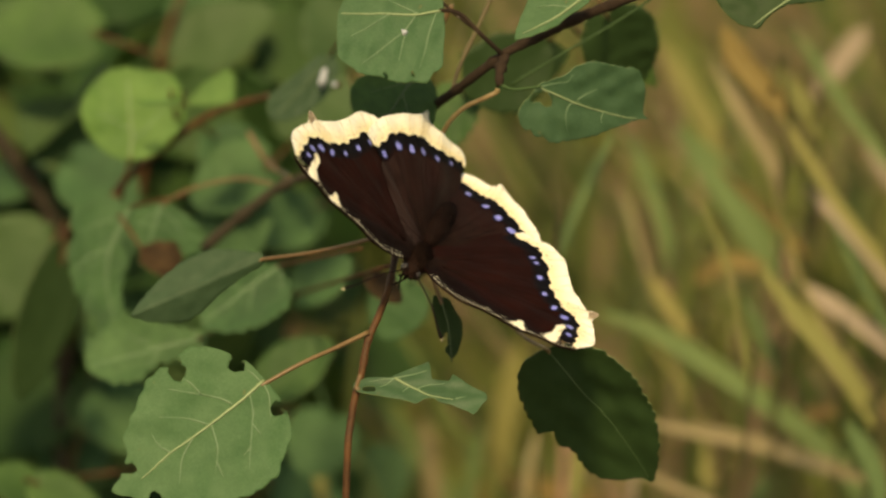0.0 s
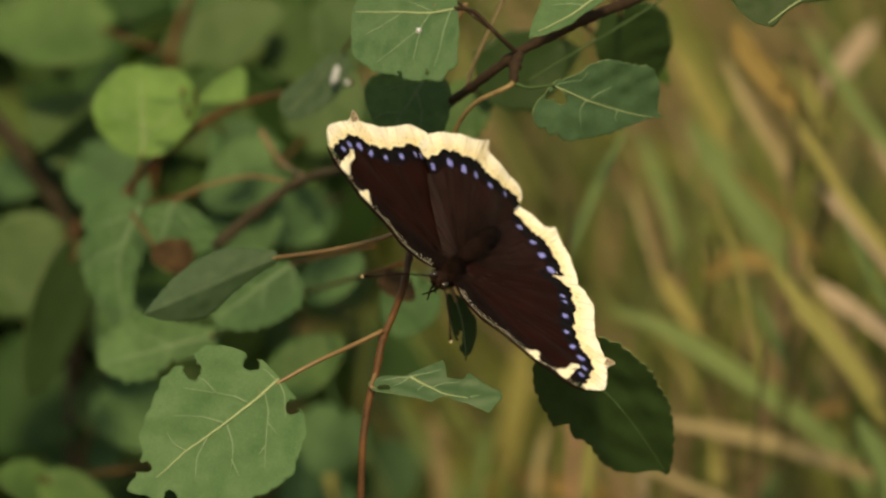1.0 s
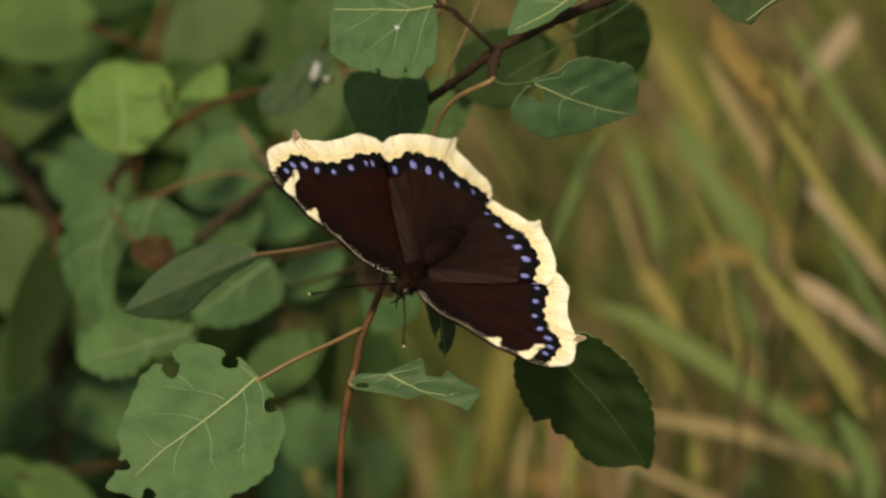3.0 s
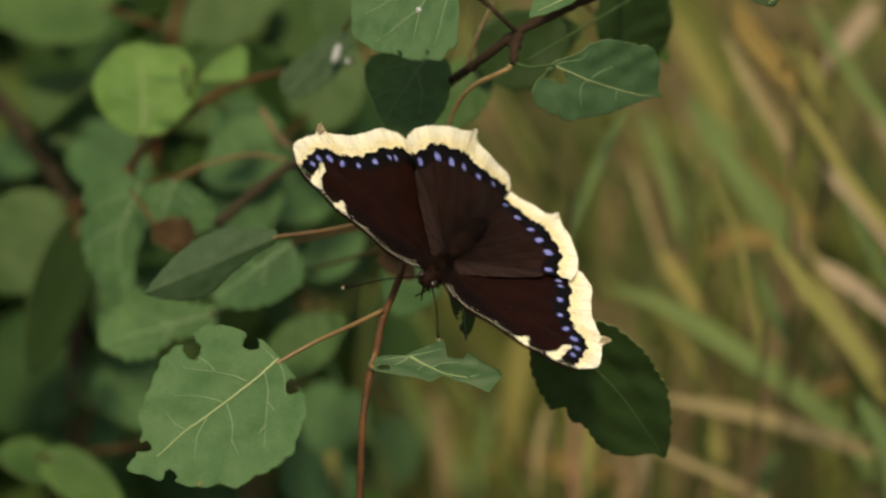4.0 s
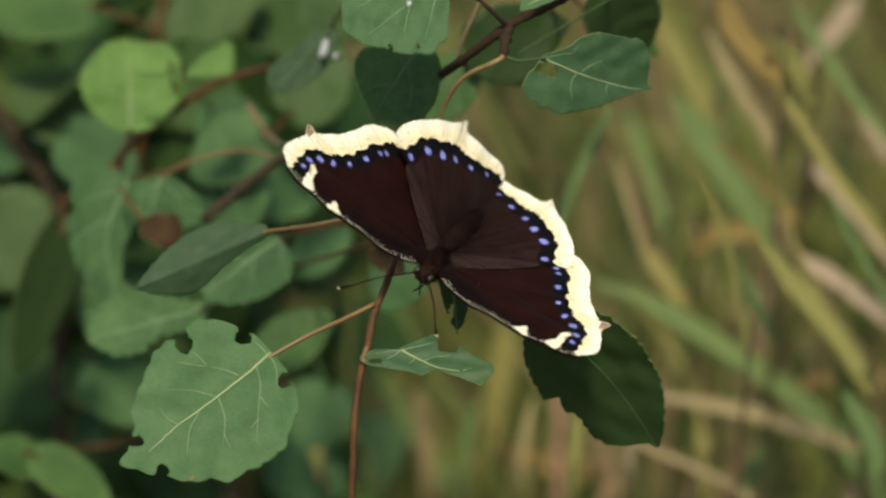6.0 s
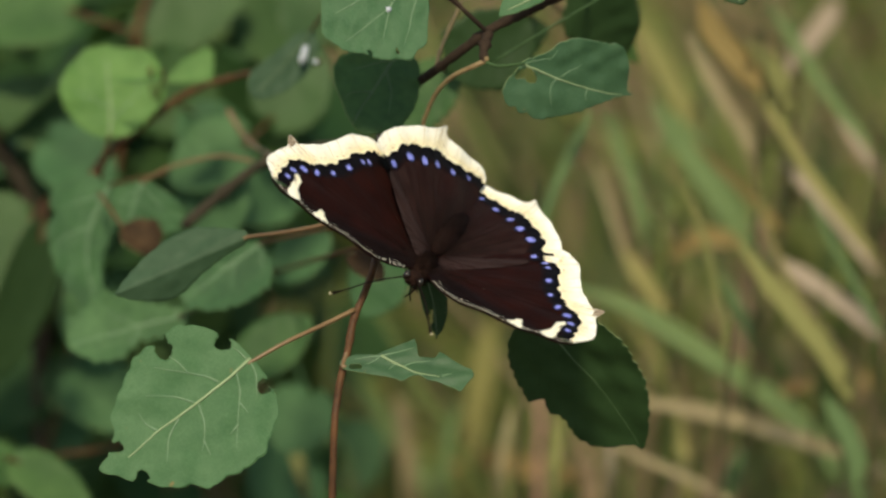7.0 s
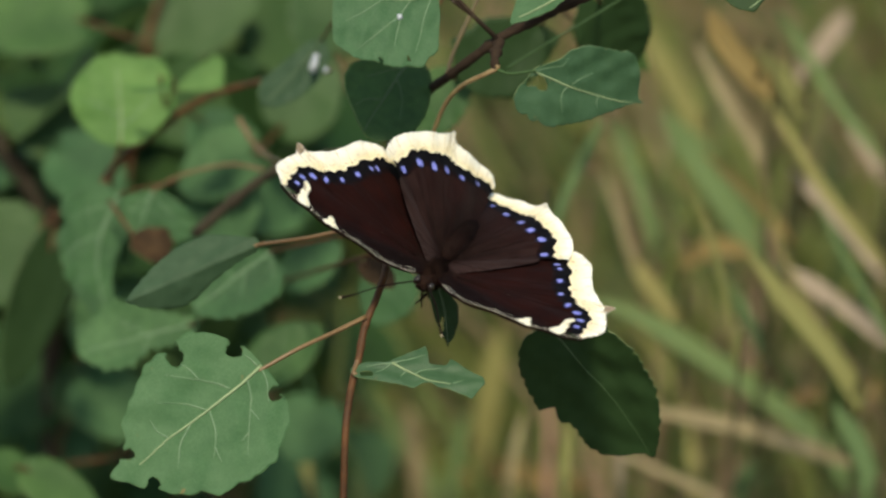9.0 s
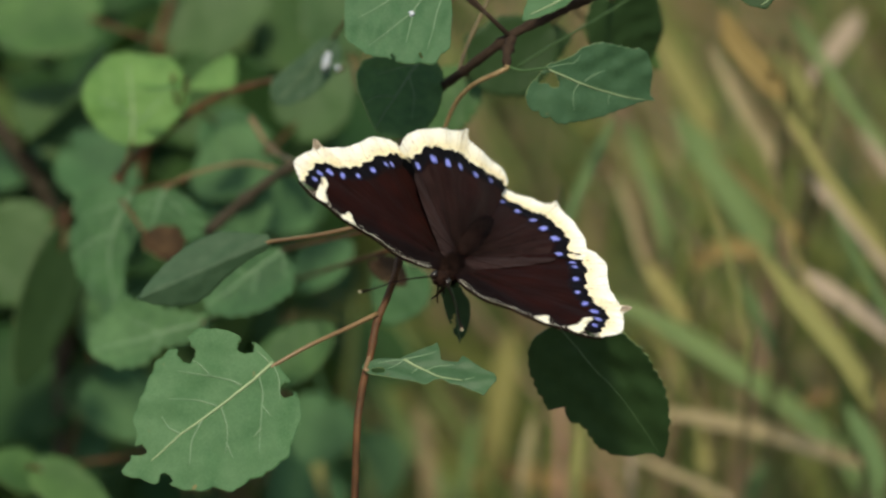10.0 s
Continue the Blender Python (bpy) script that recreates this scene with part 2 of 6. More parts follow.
# ---- mesh helpers ----
def mesh_of(name, verts, faces, material, smooth=True):
    me = bpy.data.meshes.new(name)
    me.from_pydata([tuple(v) for v in verts], [], faces)
    me.materials.append(material)
    if smooth:
        me.polygons.foreach_set("use_smooth", [True] * len(me.polygons))
    me.update()
    return me


def part(name, me, parent, label="", m=None):
    ob = new(name, me)
    ob.parent = parent
    if m is not None:
        ob.matrix_basis = m
    if label:
        ob["label"] = label
    return ob


def glide(points, steps):
    """Catmull-Rom through points of any dimension."""
    p = [Vector(q) for q in points]
    p = [2 * p[0] - p[1]] + p + [2 * p[-1] - p[-2]]
    out = []
    for i in range(1, len(p) - 2):
        for k in range(steps):
            t = k / steps
            a, b, c, d = p[i - 1], p[i], p[i + 1], p[i + 2]
            out.append(0.5 * (2 * b + (c - a) * t + (2 * a - 5 * b + 4 * c - d) * t * t + (3 * b - a - 3 * c + d) * t ** 3))
    out.append(p[-2])
    return out


def tube_data(points, r0, r1, sides=8, steps=6, knobs=0.0, seed=0, base=0):
    """Vertices and faces of a tapering, slightly knobbly tube."""
    line = glide(points, steps)
    rng = random.Random(seed)
    verts, faces = [], []
    side = Vector((0.3, 0.5, 0.8)).normalized()
    for i, c in enumerate(line):
        d = (line[min(i + 1, len(line) - 1)] - line[max(i - 1, 0)]).normalized()
        u = d.cross(side)
        u = u.normalized() if u.length > 0.05 else d.orthogonal().normalized()
        side = u.cross(d).normalized()
        f = i / (len(line) - 1)
        r = (r0 + (r1 - r0) * f) * (1 + knobs * (rng.random() - 0.5) + (knobs * 1.2 if rng.random() < 0.12 * (knobs > 0) else 0))
        for k in range(sides):
            a = 2 * math.pi * k / sides
            verts.append(c + r * (math.cos(a) * u + math.sin(a) * side))
        if i:
            for k in range(sides):
                s, e = base + (i - 1) * sides, base + i * sides
                faces.append((s + k, s + (k + 1) % sides, e + (k + 1) % sides, e + k))
    last = base + (len(line) - 1) * sides
    faces.append(tuple(range(last, last + sides)))
    faces.append(tuple(range(base + sides - 1, base - 1, -1)))
    return verts, faces


def tube(name, points, r0, r1, material, sides=8, steps=6, knobs=0.0, seed=0):
    return mesh_of(name, *tube_data(points, r0, r1, sides, steps, knobs, seed), material)


def ball(name, radii, material, rings=10, segments=16, rough=0.0, seed=0):
    """A rounded body, its skin uneven by rough."""
    bm = bmesh.new()
    bmesh.ops.create_uvsphere(bm, u_segments=segments, v_segments=rings, radius=1)
    for v in bm.verts:
        k = 1 + rough * noise.noise(v.co * 3 + Vector((seed, 0, 0)))
        v.co = Vector((v.co.x * radii[0], v.co.y * radii[1], v.co.z * radii[2])) * k
    for f in bm.faces:
        f.smooth = True
    me = bpy.data.meshes.new(name)
    bm.to_mesh(me)
    bm.free()
    me.materials.append(material)
    return me


# ---- leaves ----
def half_width(u, blunt):
    """Half the width of an aspen leaf at u along its midrib, from 0 to 1."""
    return math.sin(math.pi * min(1, u) ** (0.70 - 0.12 * blunt)) ** 0.58 if 0 < u < 1 else 0.0


def leaf_mesh(length, width, seed=0, cup=0.1, fold=0.0, twist=0.0, bites=(), nu=40, nv=10, teeth=13, blunt=0.0, droop=0.1, material=None, shape=None, jag=1.0):
    """An aspen leaf: base at the origin, midrib along x, upper side to z. bites: (u, v, radius) in lengths, v from -0.5 to 0.5."""
    rng = random.Random(seed)
    ph, amp = rng.random() * 6, 0.06 + 0.03 * rng.random()
    skew = [rng.uniform(-0.05, 0.05) for _ in range(2)]

    def profile(row, u):
        f = min(max(u, 0), 1) * (len(row) - 1)
        k = min(int(f), len(row) - 2)
        return row[k] + (row[k + 1] - row[k]) * (f - k)

    def place(u, w):
        # w runs from -1 to 1 across the blade
        s = 0 if w < 0 else 1
        if shape:
            x0, x1, lo, hi = shape
            bite = 0.020 * (abs(math.sin(math.pi * teeth * u + ph * (s + 1))) - 0.5) + 0.016 * noise.noise(Vector((u * 26, s * 9, seed)))
            a, c = profile(lo, u) - bite * jag, profile(hi, u) + bite * jag
            return length * (x0 + (x1 - x0) * u), length * (a + (c - a) * (w + 1) / 2)
        h = half_width(u, blunt) * width / 2 * (1 + skew[s])
        scallop = abs(math.sin(math.pi * teeth * u + ph * (s + 1)))
        h *= 1 + amp * 2.2 * (scallop - 0.5) * abs(w) ** 4
        y = w * h
        x = length * (u - 0.13 * abs(w) ** 1.5 * (1 - u) ** 5 * (1 + 0.4 * skew[s] * 20))
        return x, y

    def lift(x, y):
        u = x / length
        z = -droop * length * (u - 0.15) ** 2 + cup * width * (abs(y) / width) ** 2 * 2
        z += math.tan(fold) * abs(y) * (1 if abs(y) > 0 else 0)
        z += twist * y * (u - 0.3)
        z += 0.006 * width * math.sin(24 * u - 16 * abs(y) / width + ph) * min(1, abs(y) / width * 4)
        z += 0.02 * width * noise.noise(Vector((u * 6 + seed, y / width * 6, 2.0)))
        z += 0.025 * width * noise.noise(Vector((u * 3 + seed, y / width * 3, seed * 0.37)))
        return z

    us = [(i / nu) for i in range(nu + 1)]
    verts, faces, flat = [], [], []
    for u in us:
        uu = 0.004 + 0.992 * u
        for j in range(-nv, nv + 1):
            flat.append(place(uu, j / nv))
    cols = 2 * nv + 1
    holes = [(bu * length, bv * length, br * length) for bu, bv, br in bites]

    def eaten(x, y):
        for hx, hy, hr in holes:
            a = math.atan2(y - hy, x - hx)
            r = hr * (1 + 0.10 * math.sin(3 * a + hx * 900) + 0.07 * math.sin(7 * a + hy * 700))
            d = math.hypot(x - hx, y - hy)
            if d < r:
                return hx + (x - hx) * r / max(d, 1e-6), hy + (y - hy) * r / max(d, 1e-6), d / r
        return None
    gone = [eaten(x, y) for x, y in flat]
    for i in range(nu):
        for j in range(cols - 1):
            q = (i * cols + j, (i + 1) * cols + j, (i + 1) * cols + j + 1, i * cols + j + 1)
            if sum(1 for k in q if gone[k]) >= 3:
                continue
            faces.append(q)
    for k, (x, y) in enumerate(flat):
        if gone[k] and gone[k][2] > 0.3:
            x, y = gone[k][0], gone[k][1]
        verts.append(Vector((x, y, lift(x, y))))
    used = sorted({k for f in faces for k in f})
    at = {k: i for i, k in enumerate(used)}
    top = [verts[k] for k in used]
    thick = 0.00022
    n0 = len(top)
    allv = top + [v - Vector((0, 0, thick)) for v in top]
    tf = [tuple(at[k] for k in f) for f in faces]
    edges = {}
    for f in tf:
        for a, b in zip(f, f[1:] + f[:1]):
            edges[(a, b)] = 1
    rim = [(b, a, a + n0, b + n0) for a, b in edges if (b, a) not in edges]
    me = mesh_of("leaf", allv, tf + [tuple(n0 + k for k in reversed(f)) for f in tf] + rim, material)
    me.materials.append(LEAF_EDGE)
    for k in range(2 * len(tf), len(me.polygons)):
        me.polygons[k].material_index = 1

    def missing(x, y):
        if eaten(x, y) is not None:
            return True
        if shape:
            u = (x / length - shape[0]) / (shape[1] - shape[0])
            return not profile(shape[2], u) * length < y + 0.0006 or not y - 0.0006 < profile(shape[3], u) * length
        return False
    return me, lift, missing


def vein_lines(length, width, lift, is_gone, pairs=4, seed=0, thickness=0.00030):
    """Midrib and side veins as (points, start radius, end radius), standing a little proud of the blade."""
    rng = random.Random(seed + 5)
    lines = []

    def add(flat, r0, r1):
        run = []
        for x, y in flat:
            if is_gone(x, y):
                break
            run.append(Vector((x, y, lift(x, y) - 0.00005)))
        if len(run) > 2:
            lines.append((run, r0, r1))
    add([(length * k / 20 * 0.95, 0.008 * width * math.sin(k * 0.6)) for k in range(21)], thickness, thickness * 0.3)
    for i in range(pairs):
        for s in (-1, 1):
            u0 = 0.01 + 0.70 * (i / pairs) ** 1.1 + (rng.uniform(0, 0.08) if i else 0)
            reach = (0.40 if i else 0.43) * width * half_width(min(0.9, u0 + 0.25), 0)
            bend = rng.uniform(0.75, 1.3)
            wig = rng.uniform(-0.02, 0.02) * length
            add([(length * u0 + reach * bend * (0.8 * k / 10 + 0.4 * (k / 10) ** 2) * (0.8 if i else 0.6) + wig * math.sin(k * 0.8), s * reach * (k / 10) ** 0.92) for k in range(11)],
                thickness * (0.5 if i < 2 else 0.42), thickness * 0.2)
    return lines


def leaf_pose(base, tip, normal):
    x = (Vector(tip) - Vector(base)).normalized()
    z = (Vector(normal) - x * x.dot(Vector(normal))).normalized()
    y = z.cross(x)
    m = Matrix((x, y, z)).transposed().to_4x4()
    m.translation = base
    return m


def leaf(parent, base, tip, normal, width, stem=(), mat=None, label="", seed=0, cup=0.1, fold=0.0, twist=0.0,
         bites=(), blunt=0.0, droop=0.08, veins=True, detail=40, pairs=4, teeth=13, stem_mat=None, stem_r=0.00042, shape=None, vein_r=0.0003, jag=1.0, vein=None, ribs=()):
    """One leaf as a part of its sapling, with its veins and its stalk."""
    length = (Vector(tip) - Vector(base)).length
    me, lift, is_gone = leaf_mesh(length, width, seed, cup, fold, twist, bites, detail, max(5, detail // 4), teeth, blunt, droop, mat or LEAF, shape, jag)
    m = leaf_pose(base, tip, normal)
    ob = part("leaf", me, parent, label, m)
    if ribs:
        for k, rib in enumerate(ribs):
            run = []
            for x, y in glide(rib, 5):
                x, y = x * length, y * length
                y += 0.004 * length * noise.noise(Vector((x * 700, seed, k)))
                if is_gone(x, y) and len(run) > 2:
                    break
                run.append(Vector((x, y, lift(x, y) + 0.00002)))
            name = "midrib" if k == 0 else "side_vein"
            r0 = vein_r if k == 0 else vein_r * 0.55
            part(name, tube(name, run, r0, r0 * 0.35, vein or (VEIN if k == 0 else SIDE_VEIN), 5, 1), ob, "pale green midrib" if k == 0 else "")
    elif veins:
        for k, (run, r0, r1) in enumerate(vein_lines(length, width, lift, is_gone, pairs, seed, vein_r)):
            name = "midrib" if k == 0 else "side_vein"
            part(name, tube(name, run, r0, r1, vein or (VEIN if k == 0 else SIDE_VEIN), 5, 2), ob, "pale green midrib" if k == 0 else "")
    if stem:
        inv = m.inverted()
        pts = [inv @ Vector(p) for p in stem] + [Vector((0, 0, 0)), Vector((length * 0.03, 0, 0))]
        part("leaf_stalk", tube("leaf_stalk", pts, stem_r * 1.15, stem_r * 0.8, stem_mat or STALK, 7, 6), ob, "thin pinkish leaf stalk")
    return ob


# ---- ground ----
def ground():
    verts, faces = [], []
    marks = sorted({round(math.copysign((abs(k) / 45) ** 3.2 * 150, k), 4) for k in range(-45, 46)})
    for y in marks:
        for x in marks:
            near = math.exp(-(x * x + y * y) / 400)
            verts.append(Vector((x, y + 1.5, 0.03 * noise.noise(Vector((x * 2, y * 2, 0))) * near + 0.4 * noise.noise(Vector((x / 20, y / 20, 3))) * (1 - near))))
    c = len(marks)
    for i in range(c - 1):
        for j in range(c - 1):
            faces.append((i * c + j, i * c + j + 1, (i + 1) * c + j + 1, (i + 1) * c + j))
    ob = new("ground", mesh_of("ground", verts, faces, SOIL))
    tagged(ob, "brown earth with dry leaf litter under tall grass", "ground", kind="structure")


ground()


def blade_data(root, tip, width, bow, base=0, steps=9):
    """A grass blade: a channelled ribbon with a keel, from root to tip, bowed by a vector."""
    root, tip, bow = Vector(root), Vector(tip), Vector(bow)
    d = (tip - root).normalized()
    side = d.cross(Vector((0.15, -0.94, 0.34))).normalized()
    up = side.cross(d)
    verts, faces = [], []
    for i in range(steps + 1):
        t = i / steps
        c = root.lerp(tip, t) + bow * (4 * t * (1 - t))
        w = width / 2 * (1 - t ** 7 * 0.7) * min(1, 0.6 + 2 * t)
        verts += [c - side * w + up * w * 0.3, c - up * w * 0.1, c + side * w + up * w * 0.3, c - up * w * 0.35]
        if i:
            a, b = base + 4 * (i - 1), base + 4 * i
            for k in range(4):
                faces.append((a + k, a + (k + 1) % 4, b + (k + 1) % 4, b + k))
    faces.append(tuple(range(base + 4 * steps, base + 4 * steps + 4)))
    faces.append((base + 3, base + 2, base + 1, base))
    return verts, faces


def grass_field(name, count, seed, box, height, material, label, widths=(0.003, 0.007), lean=(0.25, 0.0), near=0.17):
    rng = random.Random(seed)
    verts, faces = [], []
    for _ in range(count):
        x, y = rng.uniform(box[0], box[1]), rng.uniform(box[2], box[3])
        if near < 0:
            x, y = x + rng.gauss(0, 0.2), y + rng.gauss(0, 0.2)
        h = rng.uniform(*height)
        top = Vector((x + h * (lean[0] * rng.uniform(-0.6, 2.0) * -1 + rng.gauss(0, 0.28)), max(near, y + h * (lean[1] + rng.gauss(0, 0.25))), h))
        bow = Vector((rng.gauss(0, 0.06), rng.gauss(0, 0.06), rng.uniform(0, 0.12))) * h
        v, f = blade_data((x, y, -0.01), top, rng.uniform(*widths), bow, len(verts), 6)
        verts += v
        faces += f
    ob = new(name, mesh_of(name, verts, faces, material))
    return tagged(ob, label, "grass", kind="stuff")


grass_field("grass", 3400, 11, (-0.9, 1.5, 0.62, 2.8), (0.15, 0.6), GRASS_GREEN, "green grass blades in a tall meadow", (0.003, 0.007), lean=(0.75, 0))
grass_field("dry_grass", 2300, 12, (-0.9, 1.5, 0.62, 2.8), (0.12, 0.55), GRASS_DRY, "dry straw-coloured grass stems", (0.002, 0.006), lean=(0.75, 0))
grass_field("grass", 900, 15, (-0.3, 0.35, 0.6, 1.9), (0.12, 0.42), GRASS_GREEN, "short green grass blades under the bush", (0.005, 0.010), lean=(0.5, 0))
grass_field("dry_grass", 500, 16, (0.15, 1.2, 0.9, 2.8), (0.3, 0.7), STRAW_FIELD, "pale dry stems of tall grass", (0.004, 0.010), lean=(0.8, 0))
grass_field("dry_grass", 75, 17, (0.06, 0.7, 0.45, 0.9), (0.35, 0.72), STRAW_FIELD, "thin pale grass stems near the bush", (0.0012, 0.003), lean=(0.28, 0.0))
grass_field("grass", 230, 19, (-0.03, 0.34, 0.36, 0.62), (0.36, 0.58), GRASS_GREEN, "green grass blades behind the bush", (0.002, 0.005), lean=(0.35, 0.0), near=0.3)
grass_field("dry_grass", 110, 20, (-0.03, 0.34, 0.36, 0.62), (0.34, 0.58), GRASS_DRY, "dry grass blades behind the bush", (0.002, 0.005), lean=(0.35, 0.0), near=0.3)
grass_field("grass", 150, 18, (0.0, 0.7, 0.45, 0.9), (0.3, 0.7), GRASS_GREEN, "thin green grass stems near the bush", (0.0012, 0.0035), lean=(0.28, 0.0))
for k, box in enumerate(((-3.2, -0.9, -2.6, 3.0), (1.5, 3.6, -2.6, 3.0), (-0.9, 1.5, -2.8, -1.15))):
    grass_field("meadow_grass", 1500, 40 + k, box, (0.2, 0.6), GRASS_GREEN if k % 2 else GRASS_DRY, "tall meadow grass round the bush", (0.004, 0.010), lean=(0.4, 0), near=-9)
grass_field("short_grass", 1500, 45, (-0.9, 1.5, -1.15, 0.62), (0.08, 0.3), GRASS_GREEN, "short green grass at the foot of the twig", (0.003, 0.007), lean=(0.4, 0), near=-9)
grass_field("far_grass", 5000, 13, (-8, 8, 2.8, 16), (0.3, 0.8), GRASS_DRY, "pale far meadow grass", (0.01, 0.02))

def grass_blade(points, width, material, label):
    """A single blade through points, from where it leaves its culm to its tip, on a thin culm from the ground."""
    ob = tagged(new("grass_blade"), label, "grass", group="single grass blades")
    rng = random.Random(repr(points))
    root = Vector(points[0])
    foot = Vector((root.x + rng.gauss(0, 0.03), root.y + rng.uniform(0.12, 0.3), -0.01))
    ob.matrix_world = Matrix.Translation(foot)
    knee = root.lerp(foot, 0.35) + Vector((rng.gauss(0, 0.006), 0.01, 0))
    lean = (Vector(points[1]) - root).normalized() * width
    part("culm", tube("culm", [foot - foot, knee - foot, root - foot, root - foot + lean], 0.0006, 0.0004, CULM, 6, 6), ob)
    line = glide([Vector(p) - foot for p in points], 6)
    verts, faces = [], []
    for i, c in enumerate(line):
        d = (line[min(i + 1, len(line) - 1)] - line[max(i - 1, 0)]).normalized()
        side = d.cross(Vector((0.1, -0.94, 0.34))).normalized()
        up = side.cross(d)
        t = i / (len(line) - 1)
        w = width / 2 * min(1, 0.45 + 3 * t) * min(1, 0.25 + 3.2 * (1 - t))
        verts += [c - side * w + up * w * 0.35, c - side * w * 0.5 + up * w * 0.05, c - up * w * 0.12, c + side * w * 0.5 + up * w * 0.05, c + side * w + up * w * 0.35, c - up * w * 0.3]
        if i:
            a, b = 6 * (i - 1), 6 * i
            for k in range(6):
                faces.append((a + k, a + (k + 1) % 6, b + (k + 1) % 6, b + k))
    part("blade", mesh_of("blade", verts, faces, material), ob)


grass_blade([(0.0929, 0.3098, 0.5258), (0.0853, 0.312, 0.5354), (0.077, 0.3147, 0.5472), (0.0695, 0.3172, 0.5582), (0.062, 0.3193, 0.5677)], 0.0085, BLADE, "broad green blade of meadow grass")
grass_blade([(0.0794, 0.3772, 0.5376), (0.0739, 0.3793, 0.5477), (0.0667, 0.382, 0.56), (0.0604, 0.3844, 0.5708)], 0.0060, YELLOW_BLADE, "yellowing blade of meadow grass")
grass_blade([(0.0809, 0.2092, 0.6077), (0.0752, 0.2107, 0.6135), (0.0692, 0.2124, 0.62), (0.0659, 0.2144, 0.6277)], 0.0061, ORANGE_BLADE, "orange-brown withered grass blade")
grass_blade([(0.0908, 0.2287, 0.5948), (0.086, 0.231, 0.6041), (0.0791, 0.233, 0.612)], 0.0047, YELLOW_BLADE, "yellowing blade of meadow grass")
grass_blade([(0.0979, 0.3312, 0.5723), (0.1061, 0.3335, 0.5825), (0.112, 0.3354, 0.5905)], 0.0060, STRAW_PALE, "pale bleached grass blade")
grass_blade([(0.1185, 0.285, 0.559), (0.1129, 0.287, 0.5675), (0.1067, 0.2893, 0.5774)], 0.0041, STRAW_PALE, "pale bleached grass blade")
grass_blade([(0.1122, 0.2197, 0.5588), (0.1019, 0.2227, 0.5709), (0.0936, 0.2253, 0.5815), (0.0867, 0.228, 0.5922), (0.0785, 0.231, 0.6041)], 0.0029, YELLOW_BLADE, "yellowing blade of meadow grass")
grass_blade([(0.1134, 0.2392, 0.5493), (0.1056, 0.2417, 0.5595), (0.0971, 0.244, 0.5691), (0.0894, 0.2458, 0.5766)], 0.0034, STRAW_PALE, "pale bleached grass blade")
grass_blade([(0.0853, 0.265, 0.5662), (0.0821, 0.2673, 0.5759), (0.075, 0.27, 0.587), (0.0676, 0.2734, 0.6008)], 0.0035, STRAW, "dry straw-coloured grass blade")
grass_blade([(0.0241, 0.131, 0.5979), (0.0278, 0.1337, 0.6074), (0.0322, 0.1363, 0.6169), (0.0369, 0.1388, 0.6258)], 0.0031, BLADE, "broad green blade of meadow grass")
grass_blade([(0.0608, 0.3003, 0.5319), (0.0577, 0.3033, 0.545), (0.0533, 0.3063, 0.558), (0.0496, 0.309, 0.5696)], 0.0042, BLADE, "broad green blade of meadow grass")
grass_blade([(0.0563, 0.299, 0.5261), (0.0533, 0.301, 0.5349), (0.0496, 0.3037, 0.5465), (0.0459, 0.306, 0.5566)], 0.0022, STRAW, "dry straw-coloured grass blade")
grass_blade([(0.0645, 0.2803, 0.5394), (0.0739, 0.2814, 0.5439), (0.0834, 0.281, 0.5421)], 0.0050, ORANGE_BLADE, "orange-brown withered grass blade")
grass_blade([(0.1085, 0.246, 0.4862), (0.1041, 0.2483, 0.4961), (0.0969, 0.2503, 0.5046), (0.0883, 0.252, 0.5117), (0.0768, 0.2538, 0.5195), (0.0639, 0.2558, 0.5279), (0.0524, 0.2573, 0.5343), (0.0403, 0.2584, 0.5388)], 0.0057, BLADE, "broad green blade of meadow grass")
grass_blade([(0.1047, 0.2286, 0.506), (0.0934, 0.2295, 0.5096), (0.0807, 0.2305, 0.5138), (0.0681, 0.2312, 0.5166), (0.0513, 0.2319, 0.5196)], 0.0042, STRAW, "dry straw-coloured grass blade")
grass_blade([(0.1025, 0.1907, 0.5354), (0.0984, 0.1927, 0.5433), (0.0916, 0.195, 0.5525), (0.0835, 0.1973, 0.5617), (0.0754, 0.2, 0.5721)], 0.0051, YELLOW_BLADE, "yellowing blade of meadow grass")
grass_blade([(0.1149, 0.2355, 0.5342), (0.1072, 0.237, 0.5404), (0.0973, 0.2387, 0.5473), (0.0882, 0.2402, 0.5535)], 0.0045, STRAW_PALE, "pale bleached grass blade")
grass_blade([(0.0653, 0.2662, 0.5254), (0.0588, 0.2683, 0.5346), (0.0523, 0.2707, 0.5445)], 0.0044, YELLOW_BLADE, "yellowing blade of meadow grass")
grass_blade([(0.073, 0.2853, 0.4658), (0.0699, 0.2896, 0.485), (0.0638, 0.2937, 0.5027), (0.0519, 0.2977, 0.5203)], 0.0022, YELLOW_BLADE, "yellowing blade of meadow grass")
grass_blade([(0.0295, 0.155, 0.5224), (0.0304, 0.1583, 0.5351), (0.0317, 0.1612, 0.5459)], 0.0032, YELLOW_BLADE, "yellowing blade of meadow grass")
grass_blade([(0.0684, 0.2446, 0.4807), (0.0676, 0.2473, 0.492), (0.0657, 0.25, 0.5033)], 0.0040, YELLOW_BLADE, "yellowing blade of meadow grass")
grass_blade([(0.1053, 0.1843, 0.5104), (0.1025, 0.188, 0.5249), (0.0957, 0.191, 0.5368)], 0.0051, BLADE, "broad green blade of meadow grass")
grass_blade([(0.0152, 0.378, 0.4392), (0.0171, 0.381, 0.4537), (0.0192, 0.3837, 0.4666), (0.0217, 0.3867, 0.481)], 0.0079, YELLOW_BLADE, "yellowing blade of meadow grass")
